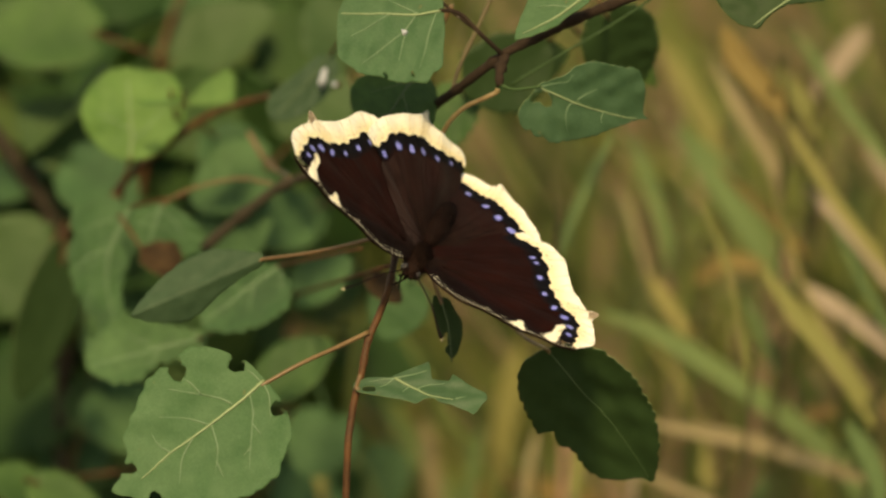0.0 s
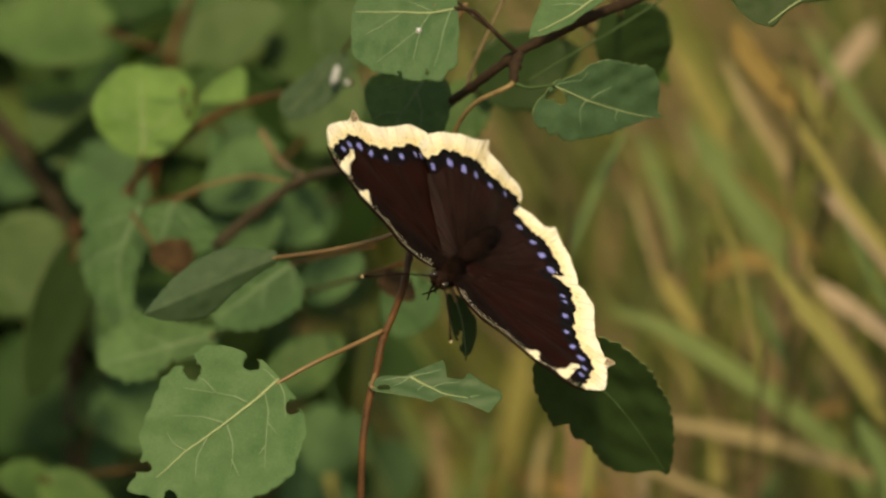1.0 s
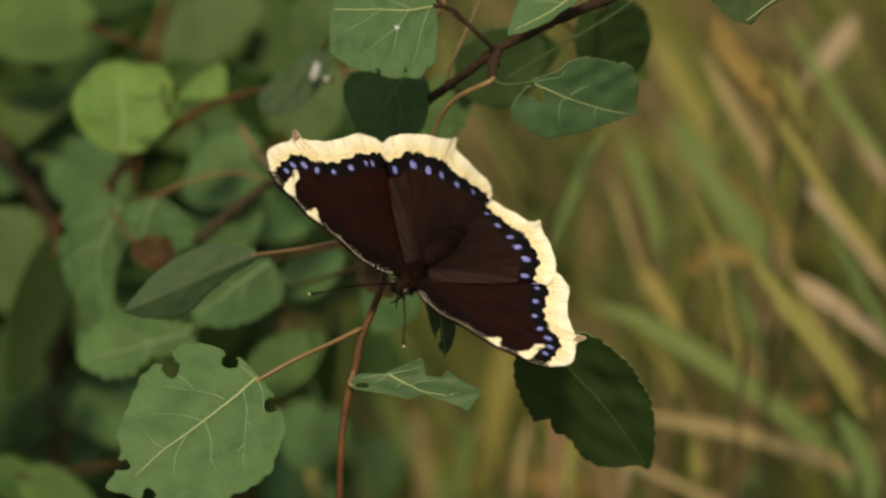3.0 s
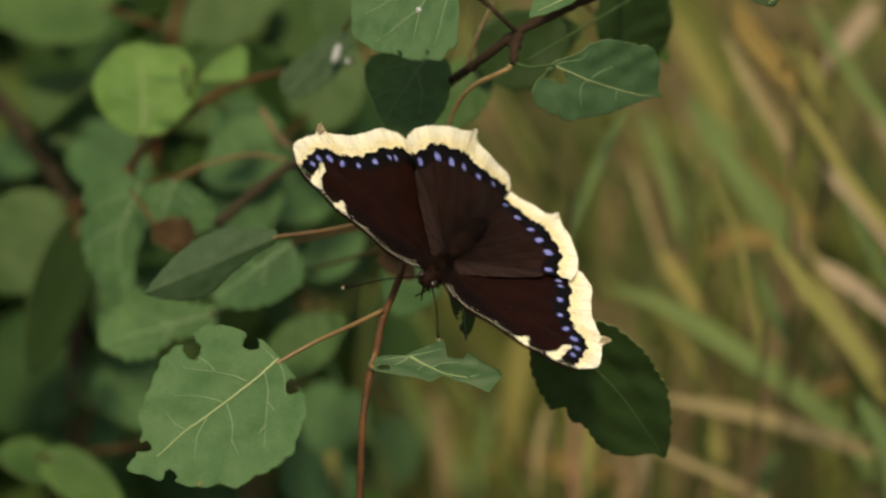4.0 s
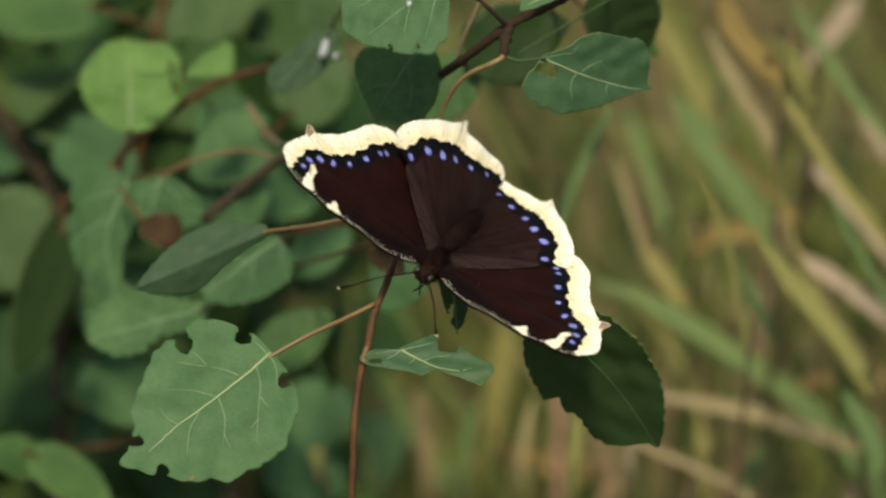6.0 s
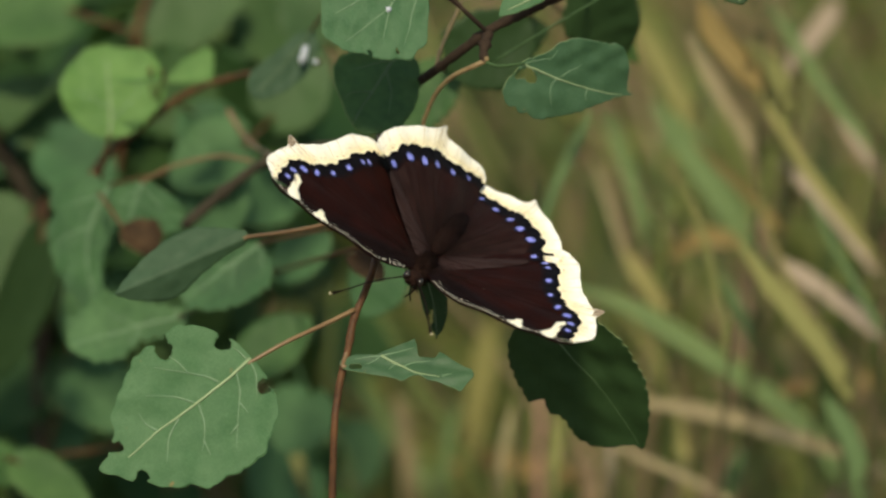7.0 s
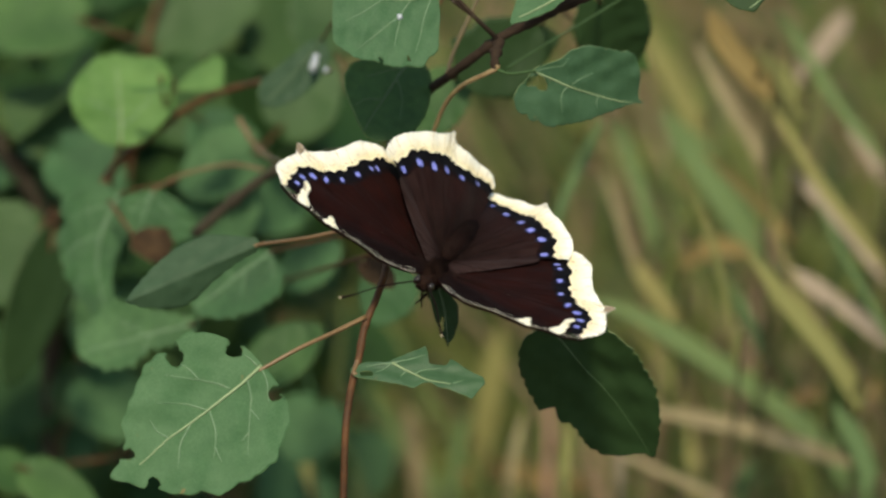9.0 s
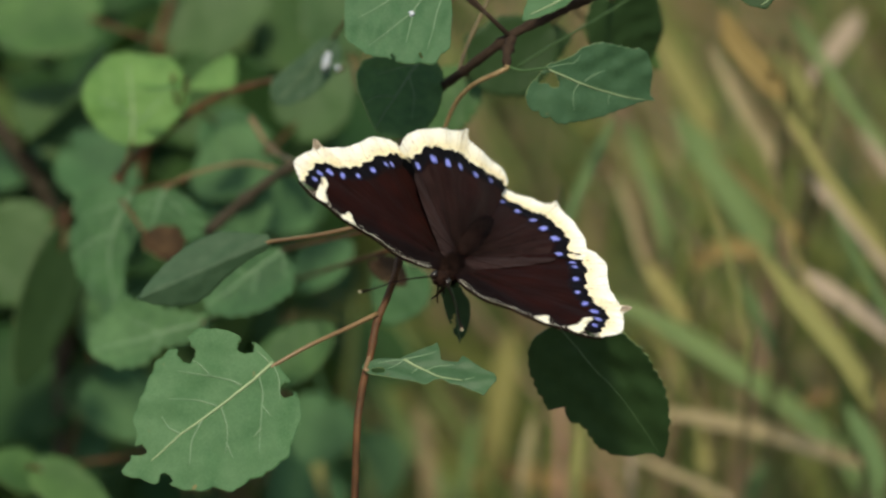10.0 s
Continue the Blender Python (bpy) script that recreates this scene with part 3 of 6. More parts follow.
grass_blade([(0.0519, 0.3972, 0.4267), (0.0354, 0.3976, 0.4285), (0.0222, 0.3983, 0.4322), (0.009, 0.3978, 0.4298)], 0.0062, ORANGE_BLADE, "orange-brown withered grass blade")
grass_blade([(0.0816, 0.2147, 0.5389), (0.0774, 0.217, 0.5483), (0.0726, 0.2193, 0.5577)], 0.0026, BLADE, "broad green blade of meadow grass")
grass_blade([(0.0902, 0.2717, 0.502), (0.096, 0.2724, 0.5051), (0.1019, 0.2727, 0.5065)], 0.0036, ORANGE_BLADE, "orange-brown withered grass blade")
grass_blade([(0.1197, 0.362, 0.4662), (0.126, 0.3627, 0.4697), (0.1323, 0.363, 0.4709)], 0.0060, ORANGE_BLADE, "orange-brown withered grass blade")
grass_blade([(0.077, 0.245, 0.4821), (0.0791, 0.2473, 0.492), (0.0833, 0.2491, 0.4997)], 0.0040, BLADE, "broad green blade of meadow grass")
grass_blade([(0.1059, 0.285, 0.4641), (0.1147, 0.2866, 0.4715), (0.1229, 0.2878, 0.4766)], 0.0036, STRAW_PALE, "pale bleached grass blade")
grass_blade([(0.0068, 0.3553, 0.4351), (-0.0012, 0.3583, 0.4495), (-0.0091, 0.3607, 0.4606), (-0.0177, 0.3637, 0.4748)], 0.0057, BLADE, "broad green blade of meadow grass")
grass_blade([(-0.0272, 0.2256, 0.4943), (-0.0313, 0.229, 0.5081), (-0.0348, 0.232, 0.5205)], 0.0029, YELLOW_BLADE, "yellowing blade of meadow grass")
grass_blade([(-0.0022, 0.3253, 0.4485), (-0.0029, 0.329, 0.4654), (-0.0051, 0.332, 0.4792)], 0.0049, STRAW, "dry straw-coloured grass blade")
grass_blade([(-0.0166, 0.285, 0.4648), (-0.0195, 0.2876, 0.4766), (-0.0246, 0.2903, 0.4885)], 0.0048, BLADE, "broad green blade of meadow grass")
grass_blade([(-0.0655, 0.255, 0.4784), (-0.0632, 0.257, 0.487), (-0.0602, 0.2583, 0.4927)], 0.0063, YELLOW_BLADE, "yellowing blade of meadow grass")
grass_blade([(0.0704, 0.1637, 0.5551), (0.069, 0.1663, 0.5653), (0.0651, 0.171, 0.5829), (0.0592, 0.175, 0.598)], 0.0015, YELLOW_BLADE, "yellowing blade of meadow grass")
grass_blade([(0.0966, 0.2153, 0.5415), (0.0883, 0.2193, 0.5576), (0.0827, 0.223, 0.5723), (0.0786, 0.2267, 0.5869)], 0.0010, YELLOW_BLADE, "yellowing blade of meadow grass")
grass_blade([(0.1105, 0.1953, 0.5494), (0.1051, 0.1977, 0.5586), (0.0983, 0.2007, 0.5703), (0.0915, 0.204, 0.5834)], 0.0020, BLADE, "broad green blade of meadow grass")
grass_blade([(0.0464, 0.2253, 0.4925), (0.0471, 0.2296, 0.5105), (0.0436, 0.2343, 0.5298)], 0.0019, STRAW_PALE, "pale bleached grass blade")
grass_blade([(0.1148, 0.2663, 0.5716), (0.1034, 0.2697, 0.5855), (0.0948, 0.2727, 0.5979), (0.0876, 0.2754, 0.609)], 0.0030, BLADE, "broad green blade of meadow grass")
grass_blade([(0.0809, 0.225, 0.491), (0.071, 0.2266, 0.4979), (0.0555, 0.2283, 0.5049), (0.0429, 0.2296, 0.5105)], 0.0021, STRAW, "dry straw-coloured grass blade")
grass_blade([(0.0902, 0.2417, 0.5596), (0.0804, 0.244, 0.5692), (0.0678, 0.247, 0.5814)], 0.0024, ORANGE_BLADE, "orange-brown withered grass blade")
grass_blade([(0.0196, 0.2453, 0.4838), (0.0211, 0.2486, 0.4979), (0.0239, 0.2517, 0.5106)], 0.0024, STRAW, "dry straw-coloured grass blade")
grass_blade([(0.0058, 0.2853, 0.4662), (0.0073, 0.2886, 0.4809), (0.0103, 0.2917, 0.4941)], 0.0034, BLADE, "broad green blade of meadow grass")






# ---- saplings ----
sapling = tagged(new("aspen_sapling"), "young aspen twig with round toothed green leaves, some eaten", "sapling")
bush = tagged(new("aspen_bush"), "leafy aspen bush with blurred green leaves behind the twig", "bush")
part("stem", tube("stem", [(-0.0246, -0.2055, -0.0314), (-0.0227, -0.0669, 0.3784), (-0.0195, -0.029, 0.5411), (-0.018, -0.0158, 0.6066), (-0.017, -0.0107, 0.6206), (-0.0151, -0.0069, 0.6281), (-0.014, -0.004, 0.6331), (-0.0118, -0.0003, 0.6374), (-0.0098, 0.0074, 0.6412), (-0.0085, 0.0241, 0.6459), (-0.0093, 0.0489, 0.65), (-0.0069, 0.0544, 0.6534)], 0.0007, 0.00068, RED_BARK, 9, 7, 0.12, 3), sapling, "slender reddish brown stem")
part("branch", tube("branch", [(-0.0088, 0.0556, 0.6507), (-0.0054, 0.0544, 0.6561), (-0.0021, 0.0489, 0.6616), (0.0017, 0.0365, 0.6685), (0.006, 0.031, 0.6737), (0.0124, 0.0297, 0.679), (0.0177, 0.0296, 0.6817), (0.0231, 0.0296, 0.6846), (0.0294, 0.0295, 0.6873), (0.0369, 0.0296, 0.6904), (0.0548, 0.0302, 0.6979)], 0.0008, 0.0011, BARK, 9, 7, 0.2, 4), sapling, "dark knobbly side branch")
part("twig", tube("twig", [(0.0117, 0.0294, 0.6781), (0.0107, 0.0255, 0.6762), (0.0107, 0.0237, 0.6741)], 0.001, 0.0008, BARK, 9, 7, 0.3, 5), sapling, "short spur of the branch")
part("twig", tube("twig", [(0.0117, 0.0304, 0.6778), (0.0071, 0.0328, 0.6816), (0.0017, 0.0342, 0.6856), (-0.0026, 0.0396, 0.6885)], 0.00035, 0.0003, BARK, 9, 7, 0.2, 6), sapling, "thin dark twig")
part("twig", tube("twig", [(0.0017, 0.0366, 0.6687), (0.0031, 0.042, 0.6719), (0.0072, 0.0508, 0.6784), (0.0106, 0.0572, 0.6844)], 0.0004, 0.0004, STALK_OLIVE, 9, 7, 0.2, 7), sapling, "thin reddish twig")
part("twig", tube("twig", [(0.0133, 0.0485, 0.6664), (0.0216, 0.0502, 0.6711), (0.0337, 0.0527, 0.6778), (0.0436, 0.0549, 0.684)], 0.00022, 0.0002, LEAF_DARK, 9, 7, 0.1, 15), sapling, "thin green twig")
leaf(sapling, (-0.0326, -0.0141, 0.6289), (-0.0593, -0.0281, 0.6144), (0.121, -0.816, 0.566), 0.0290, stem=[(-0.0138, -0.0039, 0.635), (-0.019, -0.007, 0.6335), (-0.0262, -0.0115, 0.6317)], mat=LEAF, label="large round green leaf with bitten edges", shape=(-0.019, 1.037, [0.052, -0.151, -0.188, -0.225, -0.273, -0.311, -0.333, -0.356, -0.373, -0.387, -0.401, -0.402, -0.402, -0.402, -0.396, -0.388, -0.381, -0.384, -0.396, -0.398, -0.393, -0.388, -0.383, -0.376, -0.359, -0.343, -0.327, -0.311, -0.296, -0.281, -0.266, -0.249, -0.232, -0.215, -0.198, -0.131, -0.104, -0.079, -0.059, -0.038, -0.028, -0.018, -0.008, 0.003], [0.121, 0.239, 0.28, 0.321, 0.344, 0.357, 0.37, 0.383, 0.403, 0.425, 0.446, 0.464, 0.464, 0.464, 0.464, 0.464, 0.465, 0.465, 0.464, 0.457, 0.449, 0.442, 0.442, 0.442, 0.443, 0.444, 0.43, 0.398, 0.366, 0.355, 0.347, 0.339, 0.322, 0.297, 0.272, 0.244, 0.215, 0.189, 0.163, 0.135, 0.104, 0.073, 0.041, 0.01]), seed=11, cup=0.04, droop=0.04, detail=112, teeth=11, jag=0.5, vein_r=0.00034, bites=[(0.364, -0.324, 0.0469), (0.352, -0.378, 0.0407), (0.347, -0.421, 0.0438), (0.068, -0.176, 0.0438), (0.039, -0.206, 0.0407), (0.006, -0.23, 0.0376), (0.877, -0.036, 0.0282), (0.909, -0.059, 0.0282), (0.937, -0.078, 0.0282), (0.032, 0.156, 0.0407), (-0.018, 0.16, 0.0344), (-0.056, 0.171, 0.0376), (0.866, 0.171, 0.0344), (0.899, 0.201, 0.0438)], ribs=[[(0.002, -0.017), (0.117, -0.001), (0.238, 0.007), (0.382, 0.014), (0.525, 0.017), (0.660, 0.018), (0.778, 0.034), (0.866, 0.041)], [(0.218, -0.010), (0.267, -0.091), (0.362, -0.181), (0.465, -0.277)], [(0.019, -0.025), (0.033, -0.105), (0.078, -0.176), (0.144, -0.207)], [(0.012, 0.003), (0.031, 0.076), (0.095, 0.178)], [(0.107, -0.005), (0.154, 0.097), (0.237, 0.194), (0.360, 0.346)], [(0.194, 0.146), (0.191, 0.226)], [(0.380, 0.023), (0.431, 0.149), (0.519, 0.249)], [(0.475, 0.199), (0.496, 0.296)], [(0.651, 0.017), (0.679, -0.050), (0.677, -0.126)], [(0.509, 0.021), (0.623, 0.083), (0.714, 0.187)], [(0.328, -0.150), (0.341, -0.237), (0.359, -0.280)], [(0.390, 0.015), (0.469, -0.087), (0.595, -0.176)], [(0.274, 0.245), (0.339, 0.260)]])
leaf(sapling, (0.0177, 0.0217, 0.6745), (0.038, 0.0287, 0.6658), (0.351, -0.934, 0.073), 0.0181, stem=[(0.0107, 0.0238, 0.6743), (0.0134, 0.0225, 0.6738)], mat=LEAF_TEAL, label="green leaf with a bite near its stalk", seed=12, stem_mat=LEAF_DARK, stem_r=0.0003, vein_r=0.00022, shape=(-0.090, 1.066, [-0.261, -0.292, -0.327, -0.353, -0.36, -0.355, -0.349, -0.375, -0.388, -0.393, -0.358, -0.378, -0.397, -0.396, -0.395, -0.393, -0.381, -0.369, -0.358, -0.346, -0.335, -0.325, -0.314, -0.3, -0.285, -0.27, -0.255, -0.239, -0.221, -0.202, -0.184, -0.165, -0.147, -0.128, -0.109, -0.09, -0.073, -0.057, -0.041, -0.025, -0.01, -0.002, 0.006, 0.012], [-0.234, -0.139, -0.109, -0.002, 0.029, 0.05, 0.068, 0.087, 0.105, 0.123, 0.141, 0.16, 0.205, 0.245, 0.265, 0.285, 0.302, 0.319, 0.334, 0.338, 0.343, 0.347, 0.35, 0.353, 0.355, 0.358, 0.36, 0.362, 0.363, 0.365, 0.373, 0.386, 0.384, 0.376, 0.368, 0.349, 0.318, 0.275, 0.234, 0.161, 0.081, 0.032, 0.023, 0.015]), cup=0.04, droop=0.03, jag=0.4, teeth=15, detail=96, bites=[(0.095, -0.062, 0.05), (0.13, -0.09, 0.045), (0.05, -0.075, 0.04), (0.01, -0.085, 0.04)], ribs=[[(-0.000, -0.000), (0.165, -0.013), (0.359, -0.033), (0.576, -0.037), (0.816, -0.030), (0.970, -0.008)], [(0.032, 0.014), (0.179, 0.089), (0.239, 0.115), (0.265, 0.186)], [(0.111, -0.013), (0.151, -0.076), (0.139, -0.142), (0.163, -0.219), (0.211, -0.304)], [(0.348, -0.031), (0.316, -0.089), (0.327, -0.174), (0.376, -0.259)], [(0.377, -0.009), (0.441, 0.063), (0.523, 0.130)], [(0.646, -0.038), (0.639, -0.089), (0.661, -0.132)], [(0.019, -0.009), (-0.010, -0.071), (-0.014, -0.145), (0.025, -0.208)]])
leaf(sapling, (0.0, 0.0282, 0.6876), (-0.0196, 0.0258, 0.6876), (0.102, -0.845, 0.526), 0.0211, stem=[(0.0117, 0.0294, 0.6781), (0.0071, 0.0268, 0.6834), (0.0033, 0.0275, 0.6871)], mat=LEAF, label="round green leaf with a nibbled lower edge", stem_mat=BARK, seed=13, vein_r=0.00028, shape=(-0.012, 1.038, [-0.076, -0.116, -0.163, -0.211, -0.225, -0.236, -0.247, -0.259, -0.27, -0.281, -0.292, -0.303, -0.314, -0.325, -0.336, -0.335, -0.334, -0.333, -0.332, -0.331, -0.33, -0.329, -0.328, -0.327, -0.326, -0.325, -0.324, -0.323, -0.322, -0.321, -0.313, -0.297, -0.28, -0.264, -0.247, -0.231, -0.214, -0.198, -0.175, -0.137, -0.1, -0.05, 0.016, 0.364], [0.214, 0.311, 0.559, 0.579, 0.6, 0.606, 0.624, 0.657, 0.695, 0.723, 0.718, 0.714, 0.71, 0.704, 0.698, 0.701, 0.707, 0.712, 0.714, 0.708, 0.702, 0.695, 0.687, 0.678, 0.668, 0.657, 0.646, 0.635, 0.63, 0.624, 0.619, 0.614, 0.608, 0.602, 0.596, 0.59, 0.567, 0.543, 0.519, 0.5, 0.482, 0.464, 0.433, 0.401]), cup=0.05, droop=0.04, jag=0.35, teeth=14, detail=80, bites=[(0.587, 0.643, 0.0217), (0.607, 0.609, 0.0163), (0.327, 0.647, 0.0217), (0.341, 0.613, 0.0163)], ribs=[[(0.000, 0.000), (0.269, 0.036), (0.513, 0.016), (0.783, 0.002), (0.972, -0.010)], [(0.258, 0.036), (0.387, 0.194), (0.529, 0.300), (0.699, 0.423), (0.811, 0.497)], [(0.060, 0.009), (0.143, 0.202), (0.198, 0.395), (0.263, 0.571)], [(0.513, 0.016), (0.709, 0.127), (0.893, 0.216)], [(0.231, 0.031), (0.452, -0.088), (0.664, -0.190)], [(0.358, 0.167), (0.412, 0.332), (0.459, 0.498)]])
leaf(sapling, (-0.0051, 0.0469, 0.6686), (-0.0142, 0.0349, 0.6582), (0.302, -0.747, 0.593), 0.0178, stem=[(0.0017, 0.0404, 0.6849)], mat=LEAF_MID, label="green leaf in the shade of another", seed=14, shape=(-0.064, 1.007, [0.131, 0.049, -0.035, -0.106, -0.178, -0.212, -0.243, -0.274, -0.305, -0.336, -0.368, -0.399, -0.423, -0.443, -0.464, -0.484, -0.504, -0.517, -0.514, -0.512, -0.509, -0.507, -0.504, -0.478, -0.45, -0.422, -0.393, -0.358, -0.309, -0.261, -0.214, -0.169, -0.124, -0.076, -0.02, 0.073], [0.154, 0.212, 0.263, 0.283, 0.303, 0.323, 0.343, 0.355, 0.367, 0.38, 0.392, 0.404, 0.416, 0.424, 0.432, 0.439, 0.447, 0.452, 0.451, 0.45, 0.449, 0.448, 0.446, 0.445, 0.444, 0.442, 0.428, 0.408, 0.387, 0.367, 0.339, 0.305, 0.271, 0.235, 0.185, 0.142]), cup=0.05, droop=0.05, jag=0.3, teeth=9, detail=48, ribs=[[(-0.000, -0.000), (0.203, -0.024), (0.516, -0.017), (0.754, -0.019), (0.985, -0.002)], [(0.085, -0.007), (0.271, -0.165), (0.459, -0.306)], [(0.265, -0.023), (0.428, 0.148), (0.664, 0.254)], [(0.554, -0.016), (0.676, -0.175), (0.798, -0.231)]], vein=DARK_VEIN)
leaf(sapling, (0.027, 0.0224, 0.6927), (0.0133, 0.0184, 0.6851), (-0.1, -0.8, 0.6), 0.0084, stem=[(0.0322, 0.0209, 0.6929)], mat=LEAF, label="round green aspen leaf with toothed edge", seed=15, shape=(-0.094, 1.004, [-0.092, -0.128, -0.168, -0.209, -0.249, -0.29, -0.314, -0.321, -0.329, -0.337, -0.345, -0.353, -0.361, -0.368, -0.376, -0.365, -0.349, -0.334, -0.318, -0.303, -0.278, -0.252, -0.226, -0.2, -0.172, -0.144, -0.116, -0.083, -0.039, 0.001], [-0.081, -0.031, 0.026, 0.083, 0.11, 0.113, 0.116, 0.119, 0.122, 0.121, 0.118, 0.115, 0.114, 0.123, 0.133, 0.142, 0.143, 0.136, 0.128, 0.121, 0.114, 0.106, 0.097, 0.087, 0.078, 0.068, 0.058, 0.04, 0.023, 0.008]), cup=0.08, droop=0.05, jag=0.3, teeth=7, detail=48, ribs=[[(0.000, 0.000), (0.335, 0.043), (0.633, 0.028), (0.882, -0.005)], [(0.259, 0.044), (0.380, -0.070), (0.578, -0.184)]])
leaf(sapling, (0.073, 0.0188, 0.6968), (0.056, 0.0107, 0.6901), (0.1, -0.75, 0.65), 0.0149, stem=[(0.0762, 0.03, 0.6946), (0.0746, 0.025, 0.6955)], mat=LEAF_DEEP_SHADE, label="dark green leaf on the branch", seed=16, shape=(-0.032, 1.108, [-0.056, -0.101, -0.153, -0.206, -0.258, -0.31, -0.363, -0.415, -0.451, -0.461, -0.471, -0.481, -0.49, -0.5, -0.51, -0.52, -0.529, -0.539, -0.549, -0.559, -0.568, -0.578, -0.588, -0.598, -0.606, -0.591, -0.577, -0.563, -0.549, -0.534, -0.52, -0.506, -0.492, -0.478, -0.463, -0.343], [-0.042, -0.003, 0.042, 0.087, 0.131, 0.139, 0.139, 0.139, 0.139, 0.133, 0.119, 0.104, 0.09, 0.076, 0.063, 0.05, 0.037, 0.024, 0.013, 0.012, 0.011, 0.009, 0.008, 0.012, 0.022, 0.033, 0.043, 0.054, 0.072, 0.079, 0.055, 0.028, -0.009, -0.054, -0.13, -0.303]), cup=0.05, droop=0.05, jag=0.25, detail=48, ribs=[[(0.000, 0.000), (0.297, -0.032), (0.625, -0.015), (0.933, 0.024)]])
# shade by the branch is put into this leaf's green
leaf(sapling, (0.0332, 0.0818, 0.6701), (0.0411, 0.0867, 0.6542), (0.302, -0.953, 0.026), 0.0161, stem=[(0.0307, 0.0638, 0.679)], mat=LEAF_DEEP_SHADE, label="green leaf, shade put into its dark colour", seed=17, detail=28, veins=False)
leaf(sapling, (-0.0161, -0.0098, 0.6261), (0.0081, -0.0128, 0.6256), (-0.05, -0.546, 0.836), 0.011, stem=[(-0.0151, -0.0069, 0.6281), (-0.0157, -0.0084, 0.6269)], mat=LEAF_TEAL, label="small torn leaf held nearly flat", seed=18, shape=(-0.031, 1.005, [0.024, -0.005, -0.026, -0.032, -0.038, -0.04, -0.043, -0.045, -0.047, -0.05, -0.053, -0.056, -0.058, -0.061, -0.064, -0.068, -0.071, -0.075, -0.078, -0.082, -0.086, -0.094, -0.101, -0.102, -0.085, -0.062, -0.048, -0.045, -0.041, -0.049, -0.065, -0.08, -0.084, -0.085, -0.087, -0.091, -0.098, -0.105, -0.112, -0.119, -0.126, -0.133, -0.148, -0.163, -0.127, -0.077, -0.038, -0.015], [0.042, 0.055, 0.069, 0.083, 0.096, 0.109, 0.111, 0.111, 0.112, 0.112, 0.113, 0.115, 0.117, 0.119, 0.139, 0.156, 0.169, 0.182, 0.195, 0.208, 0.221, 0.234, 0.247, 0.261, 0.276, 0.29, 0.241, 0.135, 0.134, 0.133, 0.131, 0.13, 0.128, 0.125, 0.192, 0.182, 0.168, 0.154, 0.139, 0.124, 0.111, 0.097, 0.084, 0.073, 0.066, 0.059, 0.052, 0.003]), cup=0.02, droop=0.01, jag=0.05, detail=96, bites=[(0.095, 0.002, 0.0257), (0.069, -0.000, 0.0214), (0.125, 0.004, 0.0257)], ribs=[[(0.285, 0.115), (0.368, 0.069), (0.472, 0.024), (0.572, -0.021), (0.747, -0.045)], [(0.285, 0.115), (0.373, 0.143), (0.456, 0.175), (0.522, 0.201)], [(0.285, 0.115), (0.227, 0.058), (0.170, 0.023)], [(0.285, 0.115), (0.193, 0.093), (0.087, 0.069)], [(0.459, 0.028), (0.539, 0.081), (0.667, 0.101)], [(0.400, 0.050), (0.355, -0.005)], [(0.767, -0.038), (0.837, -0.002)]])
# the shade over this leaf is put into its dark green
dark_leaf = leaf(sapling, (0.0204, 0.0058, 0.6297), (0.0407, 0.0091, 0.6003), (-0.101, -0.978, -0.181), 0.0227, stem=[(0.0113, 0.0238, 0.6752), (0.011, 0.0237, 0.6745), (0.0087, 0.0237, 0.6733), (0.0055, 0.026, 0.671), (0.0031, 0.029, 0.668), (0.0013, 0.0315, 0.6645), (0.0, 0.033, 0.6608), (-0.0006, 0.034, 0.6576), (0.0008, 0.036, 0.6471), (0.0089, 0.03, 0.6318), (0.0162, 0.017, 0.628)], mat=LEAF_DEEP_SHADE, label="pointed leaf under the wing, its green darkened for shade", seed=19, stem_mat=STALK_TAN, vein=DARK_VEIN, stem_r=0.00044, vein_r=0.00016, shape=(-0.009, 1.006, [-0.112, -0.163, -0.199, -0.221, -0.24, -0.252, -0.265, -0.278, -0.284, -0.29, -0.295, -0.301, -0.307, -0.31, -0.314, -0.318, -0.322, -0.327, -0.324, -0.249, -0.257, -0.266, -0.276, -0.273, -0.265, -0.241, -0.234, -0.234, -0.234, -0.235, -0.236, -0.237, -0.24, -0.239, -0.227, -0.221, -0.203, -0.171, -0.14, -0.107, -0.053, -0.01, -0.007, 0.001], [-0.056, 0.062, 0.125, 0.157, 0.189, 0.212, 0.229, 0.245, 0.259, 0.266, 0.272, 0.278, 0.284, 0.29, 0.298, 0.304, 0.302, 0.301, 0.301, 0.301, 0.296, 0.29, 0.287, 0.285, 0.282, 0.278, 0.274, 0.267, 0.258, 0.248, 0.239, 0.231, 0.217, 0.195, 0.185, 0.179, 0.156, 0.133, 0.123, 0.11, 0.084, 0.06, 0.04, 0.01]), cup=0.05, droop=0.04, jag=0.55, teeth=17, detail=110, ribs=[[(-0.000, 0.000), (0.245, 0.011), (0.373, 0.019), (0.485, 0.034), (0.619, 0.035), (0.794, 0.027), (0.970, 0.006)]])
